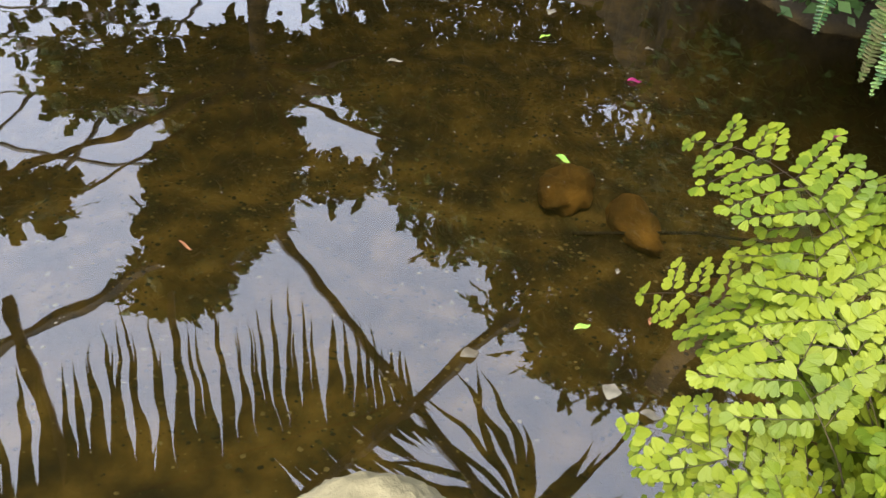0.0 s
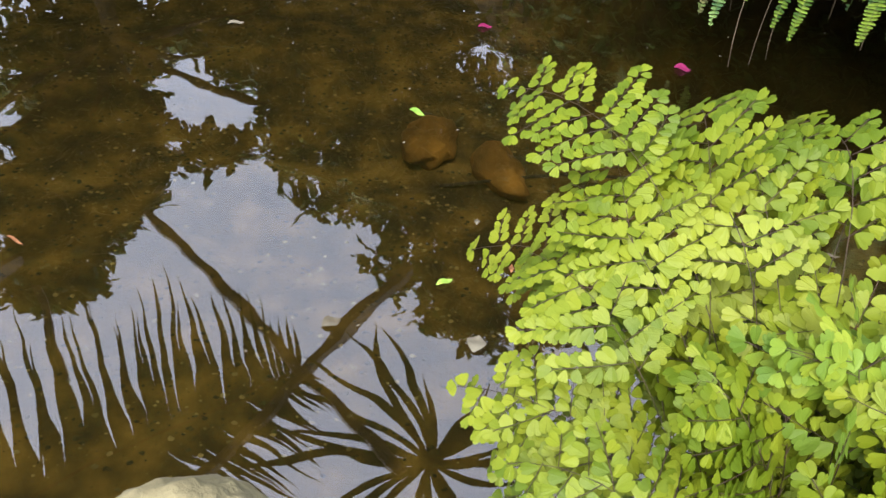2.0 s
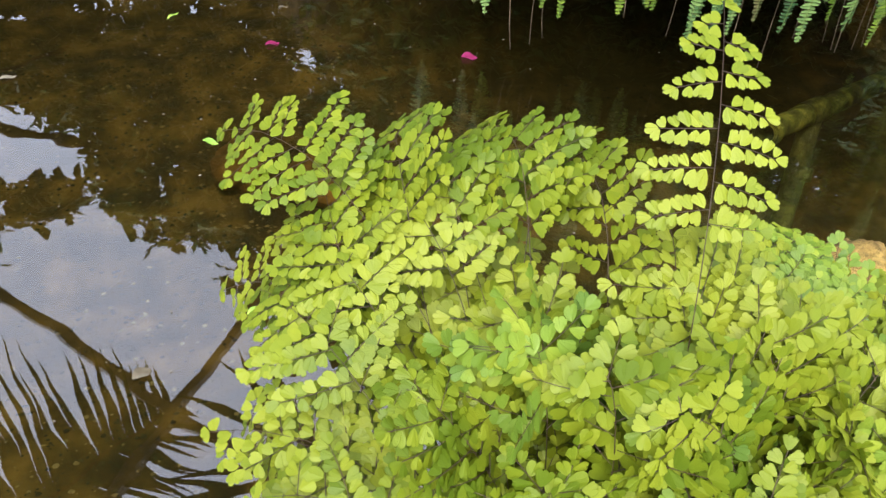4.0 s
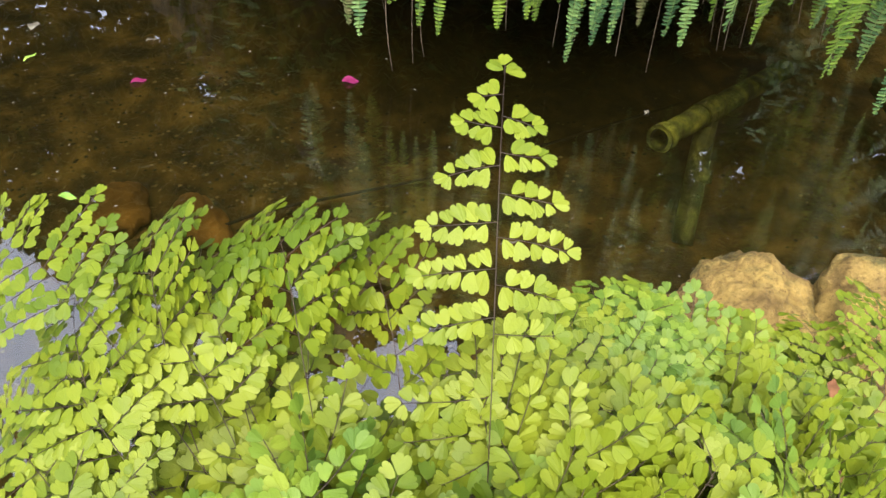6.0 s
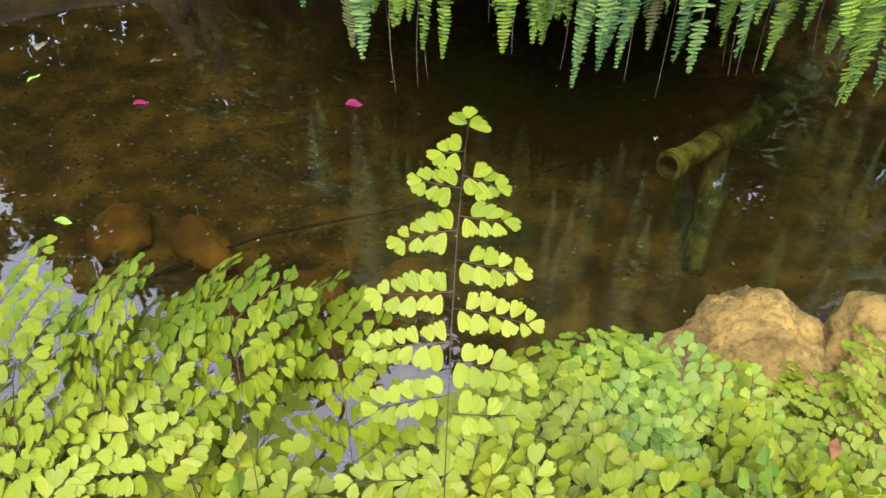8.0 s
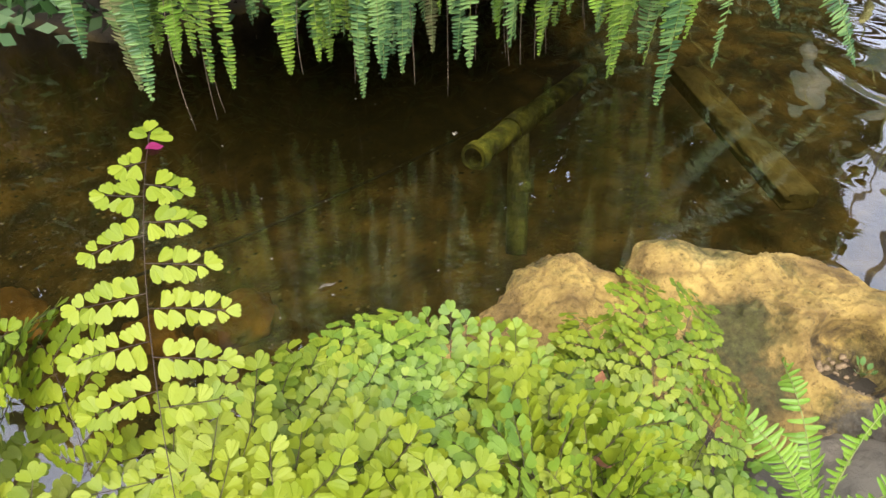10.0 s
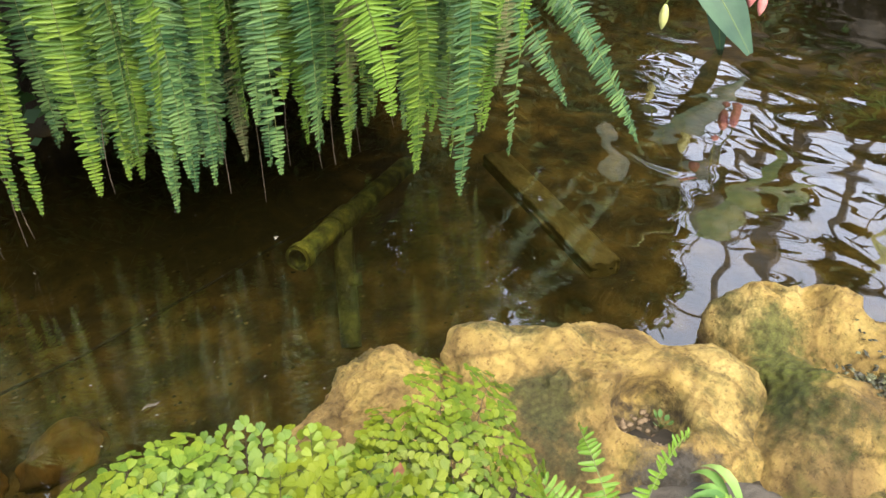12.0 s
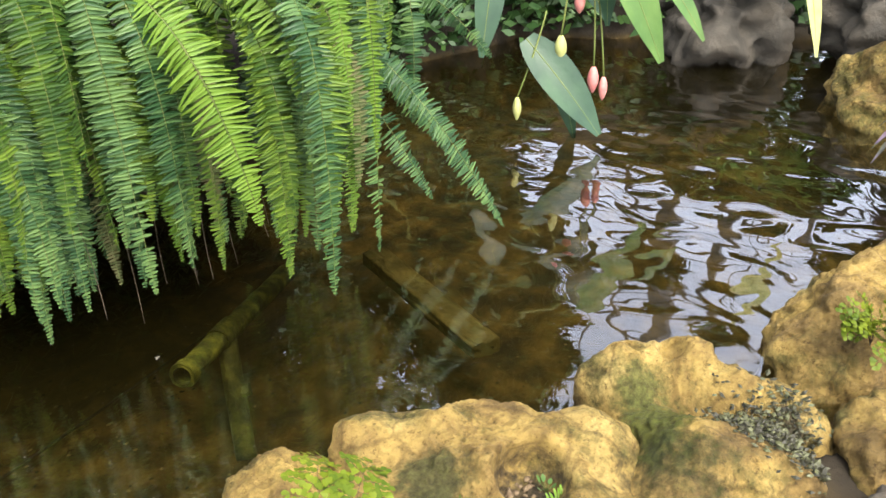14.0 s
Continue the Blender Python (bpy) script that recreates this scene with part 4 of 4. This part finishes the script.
for i in range(26):  # blades of a fan leaf, curving and drooping from the end of the stalk
    a = 2 * math.pi * i / 26 + rng.uniform(-0.1, 0.1)
    d = Vector((math.cos(a), math.sin(a), 0))
    L = (1.05 if d.x < 0.2 else 0.6) * rng.uniform(0.75, 1.1)
    side = Vector((-d.y, d.x, 0)) * rng.choice((1, 1, -0.5))
    way = bezier(node, node + d * L * 0.55 + Vector((0, 0, 0.05)), node + d * L + side * L * 0.42 - Vector((0, 0, 0.12)), 8)
    v, f = [], []
    for k, q in enumerate(way):
        wd = 0.028 * (0.35, 0.6, 0.85, 1, 1, 0.9, 0.7, 0.4, 0.03)[k]
        v += [q - side.normalized() * wd, q + side.normalized() * wd]
    f = [(2 * k, 2 * k + 1, 2 * k + 3, 2 * k + 2) for k in range(8)]
    link_mesh("leaf_blade", v, f, PALM_LEAF, stalk, smooth=False)

frame_ob = thing("glasshouse_frame", "dark steel posts and rafters of a glasshouse roof", "frame", (0, 0, 0), kind="structure")


def bar(a, b, r, parent=frame_ob, name="rafter"):
    v, f = tube([a, b], r, 4)
    return link_mesh(name, v, f, WHITE_METAL, parent, smooth=False)


bar((-1.45, 4.95, 3.0), (0.50, 2.70, 3.0), 0.05)
bar((-1.0, 2.05, 2.95), (0.55, 4.35, 2.95), 0.05)
bar((-3.1, 3.8, 3.0), (-1.8, 2.25, 3.0), 0.055)
bar((-3.1, 3.2, 3.05), (-2.2, 4.4, 3.05), 0.05)
bar((-2.0, 4.1, 3.0), (-1.6, 3.3, 3.0), 0.035)
for k in range(5):
    bar((-8.0 + k * 1.1, 7.0, 4.6), (-8.0 + k * 1.1, 13.0, 4.6), 0.03)
    bar((-9.0, 7.6 + k * 1.2, 4.65), (-3.2, 7.6 + k * 1.2, 4.65), 0.03)
for y, r in ((-3, 0.08), (0, 0.05), (0.8, 0.10), (1.5, 0.05), (2.2, 0.018), (2.65, 0.09), (3.4, 0.14), (4.0, 0.06), (4.6, 0.018), (6, 0.08)):
    bar((11, y, 0), (11, y, 7), r, name="post")
for z in (2.2, 2.9, 3.4, 5.2, 7.0):
    bar((11, -3, z), (11, 7, z), 0.05)


# ---- things in the water ----
for at, size, seed in (((0.47, 2.48, -0.42), (0.13, 0.10, 0.07), 41), ((0.72, 2.36, -0.44), (0.15, 0.09, 0.06), 42), ((1.02, 2.02, -0.43), (0.12, 0.09, 0.08), 43), ((1.28, 1.93, -0.42), (0.14, 0.10, 0.09), 44)):
    rock("brown algae-covered stone on the pond bed", at, size, seed * 37, seed, 0.2, sub=4, mat=SILT_ROCK, group="stones on the pond bed")

pipe = thing("pipe", "mossy plastic pipe tee standing out of the pond bed", "pipe", (2.44, 1.98, -0.46))
o = Vector(pipe.location)


def hose(a, b, r, name, parent, n=14, hollow=False, mat=PIPE):
    a, b = Vector(a), Vector(b)
    pts = [a + (b - a) * (i / n) for i in range(n + 1)]
    v, f = tube(pts, r, 18, not hollow)
    v = [p + Vector((1, 1, 1)) * 0.004 * noise.noise(Vector(p) * 40) for p in v]
    if hollow:
        v2, f2 = tube(pts[:6], r * 0.84, 18, False)
        k = len(v)
        f += [tuple(i + k for i in q[::-1]) for q in f2]
        f += [(i, (i + 1) % 18, k + (i + 1) % 18, k + i) for i in range(18)]
        v += v2
    return link_mesh(name, v, f, mat, parent)


hose(Vector((2.15, 1.90, -0.10)) - o, Vector((2.98, 2.26, -0.20)) - o, 0.040, "cross_pipe", pipe, 26, True)
hose(Vector((2.43, 2.01, -0.15)) - o, Vector((2.25, 1.76, -0.47)) - o, 0.038, "riser", pipe, 10, mat=WET_PIPE)
for a, b in (((2.15, 1.90, -0.10), (2.19, 1.917, -0.105)), ((2.38, 1.999, -0.128), (2.49, 2.047, -0.141))):
    hose(Vector(a) - o, Vector(b) - o, 0.047, "collar", pipe, 3, True)
hose(Vector((2.37, 1.905, -0.28)) - o, Vector((2.355, 1.88, -0.315)) - o, 0.044, "collar", pipe, 3, mat=WET_PIPE)

bm = bmesh.new()
bmesh.ops.create_cube(bm, size=1)
bmesh.ops.subdivide_edges(bm, edges=bm.edges[:], cuts=7, use_grid_fill=True)
for v in bm.verts:
    v.co = Vector((v.co.x * 1.0, v.co.y * 0.115, v.co.z * 0.06)) + Vector((0, 1, 1)) * 0.015 * noise.noise(v.co * 4)
plank = tagged(part("plank", bm, WET_WOOD), "algae-grown plank lying slantwise under the water", "plank")
plank.matrix_world = pose(3.18, 1.66, -0.22, 0, 4, 65)
v, f = tube([(0.5, 2.25, -0.43), (0.93, 2.33, -0.42), (1.5, 2.32, -0.42), (2.1, 2.38, -0.42), (2.7, 2.46, -0.42)], 0.006, 8)
tagged(link_mesh("cable", v, f, SOIL), "dark cable lying on the pond bed", "cable")

PETAL = material("magenta_petal", [(0.0908, 0.00522, 0.0313), (0.131, 0.0139, 0.0576)], 40, 0.6, 0.2, 100, through_light=0.3)
FLECK = material("pale_debris", [(0.034, 0.028, 0.018), (0.082, 0.076, 0.058)], 20, 0.8, 0, island=0.5)
GREEN_BIT = material("green_leaf_bit", [(0.058, 0.128, 0.0174), (0.145, 0.209, 0.0348)], 20, 0.6, 0.1, island=0.4)
DRY = material("dry_leaf", [(0.0557, 0.0203, 0.00783), (0.118, 0.055, 0.0235)], 20, 0.8, 0.3, 60)


def blade(points, widths, normal, fold=0.15, thick=0.0):
    """A leaf along points with the given half widths, folded along the midrib."""
    v, f = [], []
    n = len(points)
    for i, p in enumerate(points):
        d = (Vector(points[min(i + 1, n - 1)]) - Vector(points[max(i - 1, 0)])).normalized()
        s = d.cross(normal).normalized()
        up = s.cross(d)
        for k in (-1, -0.5, 0, 0.5, 1):
            v.append(Vector(p) + s * (k * widths[i]) + up * (abs(k) * fold * widths[i]))
    for i in range(n - 1):
        for k in range(4):
            a = i * 5 + k
            f.append((a, a + 1, a + 6, a + 5))
    return v, f


def floating(name, label, category, at, length, width, turn, mat, z=0.004):
    d = Vector((math.cos(radians(turn)), math.sin(radians(turn)), 0))
    pts = [d * (length * (i / 6 - 0.5)) + Vector((0, 0, 0.004 * math.sin(i))) for i in range(7)]
    v, f = blade(pts, [width * w for w in (0.1, 0.6, 0.9, 1.0, 0.85, 0.5, 0.05)], Vector((0, 0, 1)), 0.25)
    ob = link_mesh(name, v, f, mat)
    ob.location = (*at, z)
    return tagged(ob, label, category, "litter on the water")


floating("petal", "magenta bougainvillea bract floating on the water", "petal", (1.26, 2.37), 0.055, 0.022, -15, PETAL)
floating("petal", "small magenta bract floating on the water", "petal", (0.63, 2.57), 0.05, 0.014, 10, PETAL)
for at, L, w, turn, mat, lab in (((-0.18, 2.5), 0.055, 0.011, 20, FLECK, "pale narrow dead leaf on the water"), ((0.50, 1.20), 0.05, 0.022, 70, FLECK, "round pale dead leaf on the water"), ((0.58, 1.15), 0.045, 0.012, -10, FLECK, "small pale dead leaf on the water"), ((0.39, 2.05), 0.05, 0.012, -30, GREEN_BIT, "small green leaf on the water"), ((0.44, 1.38), 0.045, 0.009, 30, GREEN_BIT, "narrow green leaf on the water"), ((-0.53, 1.47), 0.05, 0.004, -30, DRY, "red sliver of petal on the water"), ((0.60, 1.43), 0.03, 0.007, 80, DRY, "red petal scrap on the water"), ((0.53, 1.59), 0.025, 0.008, 80, FLECK, "white flake on the water"), ((1.42, 1.51), 0.05, 0.006, 0, FLECK, "pale twig on the water"), ((2.09, 1.92), 0.026, 0.009, 40, FLECK, "white flake on the water"), ((0.70, 2.82), 0.04, 0.01, 20, FLECK, "pale flake on the water"), ((0.32, 2.82), 0.06, 0.008, 50, GREEN_BIT, "green sliver on the water"), ((0.19, 1.25), 0.045, 0.016, 30, FLECK, "pale scrap of leaf on the water"), ((0.34, 3.03), 0.06, 0.02, 70, FLECK, "cluster of pale flower scraps on the water")):
    floating("leaf", lab, "leaf", at, L, w, turn, mat)
h = Heap()
r2 = random.Random(9)
for i in range(850):
    x, y = r2.uniform(-1.8, 4.5), r2.uniform(0.8, 3.4)
    if r2.random() < 0.5:
        x, y = r2.gauss(0.2, 0.7), r2.gauss(2.4, 0.45)
    a, s = r2.uniform(0, 3.1), r2.choice((0.0012, 0.0015, 0.002, 0.002, 0.003, 0.005))
    d, e = Vector((math.cos(a), math.sin(a), 0)) * s, Vector((-math.sin(a), math.cos(a), 0)) * s * r2.uniform(0.25, 0.7)
    p = Vector((x, y, 0.003))
    h.add([p - d, p - e, p + d, p + e], [(0, 1, 2, 3)])
tagged(link_mesh("debris", h.v, h.f, FLECK, smooth=False), "pale specks of debris floating on the pond", "debris", kind="stuff")
h = Heap()
for i in range(14000):
    x, y = (r2.uniform(-1.8, 1.4), r2.uniform(1.2, 3.6)) if i % 3 else (r2.uniform(-1.6, 3.6), r2.uniform(0.9, 3.3))
    p = Vector((x, y, ground_height(x, y) + 0.002))
    s = r2.choice((0.002, 0.003, 0.004, 0.006, 0.010))
    ring = [p + Vector((math.cos(a) * s * r2.uniform(0.6, 1.1), math.sin(a) * s * r2.uniform(0.35, 1.0), 0)) for a in (0, 1.05, 2.1, 3.14, 4.2, 5.25)]
    h.add(ring + [p + Vector((0, 0, s * 0.5))], [(k, (k + 1) % 6, 6) for k in range(6)])
GRAVEL = material("silted_gravel", [(0.006, 0.005, 0.0012), (0.020, 0.0165, 0.0042), (0.070, 0.058, 0.022)], 3, 0.9, 0.4, 60, island=0.9)
tagged(link_mesh("gravel", h.v, h.f, GRAVEL), "silted gravel and leaf litter on the pond bed", "gravel", kind="stuff")

# ---- hanging roots under the sword ferns ----
for i in range(26):
    x = r2.uniform(1.35, 3.0)
    y = (2.42 if x < 1.9 else 2.12) + r2.uniform(-0.2, 0.2)
    z0, z1 = r2.uniform(0.4, 0.65), r2.uniform(0.03, 0.22)
    w = r2.uniform(-0.05, 0.05)
    v, f = tube(bezier((0, 0, z0), (w, 0.02, (z0 + z1) / 2), (w * 0.6 + r2.uniform(-0.02, 0.02), -0.01, z1), 6), r2.uniform(0.0007, 0.0014), 4)
    ob = link_mesh("root", v, f, ROOT)
    ob.location = (x, y, 0)
    tagged(ob, "thin dry aerial root hanging from the sword ferns", "root", "hanging roots")

# ---- plants with large leaves and pink buds over the far water ----
BIG = material("big_leaf", [(0.0139, 0.0325, 0.0186), (0.0278, 0.0557, 0.0278)], 6, 0.35, 0.2, 30, through_light=0.15)
BIG_YOUNG = material("big_young_leaf", [(0.042, 0.088, 0.024), (0.076, 0.130, 0.034)], 6, 0.35, 0.2, 30, through_light=0.3)
BUD_PINK = material("pink_bud", [(0.261, 0.0812, 0.0754), (0.36, 0.157, 0.128)], 20, 0.5, 0.1)
BUD_GREEN = material("green_bud", [(0.174, 0.186, 0.058), (0.244, 0.244, 0.0928)], 20, 0.5, 0.1)
STEM = material("green_stem", [(0.058, 0.087, 0.0174), (0.0986, 0.11, 0.029)], 10, 0.5, 0)
med = thing("flowering_shrub", "shrub with large dark leaves and hanging pink buds", "shrub", (5.2, 3.75, 0.5))
o = Vector(med.location)
v, f = tube(bezier((0, 0, 0), Vector((5.44, 3.32, 2.49)) - o, Vector((4.75, 1.87, 1.17)) - o, 12), 0.014, 8)
link_mesh("stem", v, f, STEM, med)


def big_leaf(base, tip, width, mat, normal=(-0.6, -0.7, 0.4), sag=0.03, name="leaf"):
    base, tip = Vector(base) - o, Vector(tip) - o
    pts = bezier(base, (base + tip) / 2 + Vector((-sag, -sag, sag)), tip, 10)
    wd = [width * math.sin(math.pi * min(0.97, 0.06 + 0.94 * (i / 10)) ** 0.8) ** 0.7 for i in range(11)]
    v, f = blade(pts, wd, Vector(normal), 0.18)
    leaf = link_mesh(name, v, f, mat, med)
    w, wf = tube(pts, [0.004 * (1 - 0.08 * i) for i in range(11)], 5)
    link_mesh("midrib", w, wf, STEM, leaf)
    return leaf


big_leaf((4.56, 2.01, 0.53), (4.64, 1.60, 0.06), 0.107, BIG)
big_leaf((4.66, 1.93, 0.50), (4.75, 1.80, -0.03), 0.063, BIG, (-0.9, -0.2, 0.2))
big_leaf((4.69, 1.68, 1.11), (4.84, 1.38, 0.43), 0.107, BIG_YOUNG)
big_leaf((4.81, 1.74, 1.11), (4.75, 1.65, 0.60), 0.070, BIG)
big_leaf((4.88, 1.49, 0.92), (4.94, 1.21, 0.54), 0.050, BIG_YOUNG)
big_leaf((4.62, 2.25, 0.92), (4.44, 2.21, 0.43), 0.080, BIG)
big_leaf((5.10, 0.87, 1.05), (5.07, 0.70, 0.50), 0.044, BUD_GREEN)
big_leaf((4.88, 2.06, 1.05), (4.94, 1.74, 0.58), 0.076, BIG)


def bud(at, top, L, r, mat):
    at, top = Vector(at) - o, Vector(top) - o
    v, f = tube(bezier(top, (top + at) / 2 + Vector((0.02, -0.03, 0.06)), at, 8), 0.0045, 6)
    link_mesh("bud_stalk", v, f, STEM, med)
    pts = [at - Vector((0, 0, L * i / 8)) for i in range(9)]
    v, f = tube(pts, [r * max(0.05, math.sin(math.pi * (0.08 + 0.9 * i / 8)) ** 0.8) for i in range(9)], 10)
    link_mesh("bud", v, f, mat, med)


bud((4.69, 1.68, 0.40), (4.75, 1.80, 1.13), 0.139, 0.030, BUD_PINK)
bud((4.71, 1.63, 0.35), (4.78, 1.83, 1.13), 0.126, 0.023, BUD_PINK)
bud((4.45, 1.99, 0.25), (4.62, 1.93, 0.67), 0.126, 0.023, BUD_GREEN)
bud((4.64, 1.85, 0.55), (4.73, 1.87, 1.13), 0.139, 0.032, BUD_GREEN)
bud((4.69, 1.78, 0.76), (4.75, 1.87, 1.13), 0.101, 0.028, BUD_PINK)


# ---- tufts and small plants ----
def tuft(name, label, category, at, count, length, width, mat, seed, spreadv=0.8, group=""):
    r = random.Random(seed)
    ob = thing(name, label, category, at, group)
    for i in range(count):
        a = r.uniform(0, 2 * math.pi)
        L = length * r.uniform(0.6, 1.15)
        d = Vector((math.cos(a), math.sin(a), 0))
        b = d * r.uniform(0, 0.05)
        pts = bezier(b, b + d * L * spreadv * 0.5 + Vector((0, 0, L * 0.75)), b + d * L * spreadv + Vector((0, 0, L * r.uniform(-0.1, 0.5))), 6)
        v, f = blade(pts, [width * w for w in (0.5, 0.8, 1, 0.95, 0.75, 0.45, 0.05)], Vector((0, 0, 1)) + d * 0.01, 0.3)
        link_mesh("leaf", v, f, mat, ob)
    return ob


STRAP = material("strap_leaf", [(0.0348, 0.0812, 0.0174), (0.0754, 0.139, 0.029), (0.116, 0.174, 0.0464)], 6, 0.4, 0.1, island=0.4, through_light=0.25)
PURPLE = material("purple_leaf", [(0.058, 0.0348, 0.0522), (0.128, 0.0986, 0.122), (0.0696, 0.0754, 0.0522)], 9, 0.45, 0.1, island=0.6, through_light=0.2)
GREY_GREEN = material("grey_green_leaf", [(0.012, 0.011, 0.005), (0.024, 0.024, 0.010), (0.048, 0.050, 0.022)], 20, 0.5, 0.1, island=0.7)
tuft("strap_plant", "small strap-leaved plant between the rocks", "plant", (2.12, 0.27, 0.10), 9, 0.16, 0.013, STRAP, 3)
tuft("spider_plant", "arching strap-leaved plant on the far rocks", "plant", (6.65, 1.35, 0.55), 40, 0.55, 0.022, STRAP, 4, group="plants on the far bank")
tuft("spider_plant", "arching strap-leaved plant on the far rocks", "plant", (7.2, 1.2, 0.7), 26, 0.6, 0.025, STRAP, 5, group="plants on the far bank")
tuft("purple_plant", "low plant with purple-green leaves by the water", "plant", (5.2, 0.1, 0.08), 40, 0.32, 0.035, PURPLE, 6)
tuft("purple_plant", "low plant with purple-green leaves by the water", "plant", (6.0, 0.2, 0.45), 34, 0.35, 0.035, PURPLE, 7)

# creeping succulents on the boulder
h = Heap()
on_long, on_pot = surface(long_rock), surface(pot_rock)
for i in range(1900):
    x, y = r2.gauss(2.69, 0.055), r2.gauss(0.09, 0.09)
    z = on_long(x, y) + r2.uniform(-0.004, 0.02)
    if z < 0.05:
        continue
    a = r2.uniform(0, 6.3)
    d = Vector((math.cos(a), math.sin(a), r2.uniform(-0.1, 0.7))).normalized()
    L = r2.uniform(0.014, 0.028)
    s = d.cross(Vector((0, 0, 1))).normalized() * L * 0.3
    p = Vector((x, y, z))
    h.add([p, p + d * L * 0.5 + s, p + d * L, p + d * L * 0.5 - s, p + d * L * 0.5 + Vector((0, 0, L * 0.2))], [(0, 1, 4), (1, 2, 4), (2, 3, 4), (3, 0, 4)])
tagged(link_mesh("succulents", h.v, h.f, GREY_GREEN, smooth=False), "grey-green creeping succulents on the boulder", "succulent", kind="stuff")

# small fern sprigs on the rocks
sprig = thing("small_fern", "small bright sword fern sprig in front of the boulder", "fern", (1.80, 0.36, 0.1))
o = Vector(sprig.location)
for ctrl, tip in (((1.85, 0.40, 0.36), (2.02, 0.40, 0.33)), ((1.80, 0.44, 0.34), (1.90, 0.58, 0.30)), ((1.72, 0.42, 0.36), (1.70, 0.58, 0.34)), ((1.85, 0.30, 0.30), (2.0, 0.28, 0.26))):
    sword_frond(sprig, Vector((0, 0, 0)), Vector(ctrl) - o, Vector(tip) - o, 0.03, rng, SWORD_YOUNG, 0.011)
tuftfern = thing("maidenhair_fern", "tuft of maidenhair fern growing on the tall boulder", "fern", (3.20, 0.02, 0.16))
o = Vector(tuftfern.location)
for i in range(9):
    tip = Vector((3.12 + r2.uniform(-0.08, 0.08), 0.02 + r2.uniform(-0.08, 0.08), 0.25 + r2.uniform(-0.06, 0.06)))
    maidenhair_frond(tuftfern, Vector((0, 0, 0)), (tip - o) * 0.5 + Vector((0, 0, 0.12)), tip - o, 0.05, 0.014, rng, MAIDEN)

# pebbles and a seedling in the pot hole
h = Heap()
PEBBLE = material("pebble", [(0.018, 0.011, 0.006), (0.042, 0.027, 0.014), (0.085, 0.060, 0.034)], 4, 0.8, 0.3, 60, island=0.8)
for i in range(70):
    a, rr = r2.uniform(0, 6.3), 0.075 * math.sqrt(r2.random())
    bm = bmesh.new()
    bmesh.ops.create_icosphere(bm, subdivisions=1, radius=r2.choice((0.003, 0.004, 0.005, 0.007, 0.010)))
    for v in bm.verts:
        v.co = Vector((v.co.x * r2.uniform(0.9, 1.4), v.co.y * r2.uniform(0.7, 1.1), v.co.z * 0.5))
    ob = part("pebble", bm, PEBBLE)
    px, py = 2.185 + rr * math.cos(a), 0.57 + rr * math.sin(a)
    ob.location = (px, py, on_pot(px, py) + 0.003)
    tagged(ob, "small pale pebble in the boulder's pot hole", "pebble", "pebbles in the pot hole")

seedling = thing("seedling", "tiny bright green seedling rooted in the pot hole", "plant", (2.25, 0.56, on_pot(2.25, 0.56)))
for k in range(7):
    a = k * 0.9
    q = Vector((0.015 * math.cos(a), 0.015 * math.sin(a), 0.016 + 0.006 * (k % 3)))
    link_mesh("stem", *tube([(0, 0, 0), q * 0.5 + Vector((0, 0, 0.006)), q], 0.0008, 4), STEM, seedling)
    link_mesh("leaf", *blade([q, q * 1.25, q * 1.55, q * 1.8], [0.001, 0.006, 0.006, 0.0005], Vector((0, 0, 1))), BIG_YOUNG, seedling)

# dry fallen leaves caught in the fern
for at, turn in (((1.44, 0.60, 0.52), 40), ((1.36, 0.50, 0.50), 100), ((1.42, 0.54, 0.44), -20)):
    ob = floating("leaf", "curled dry brown leaf caught in the fern", "leaf", at[:2], 0.04, 0.009, turn, DRY, at[2])
    ob["group"] = "dry leaves in the fern"
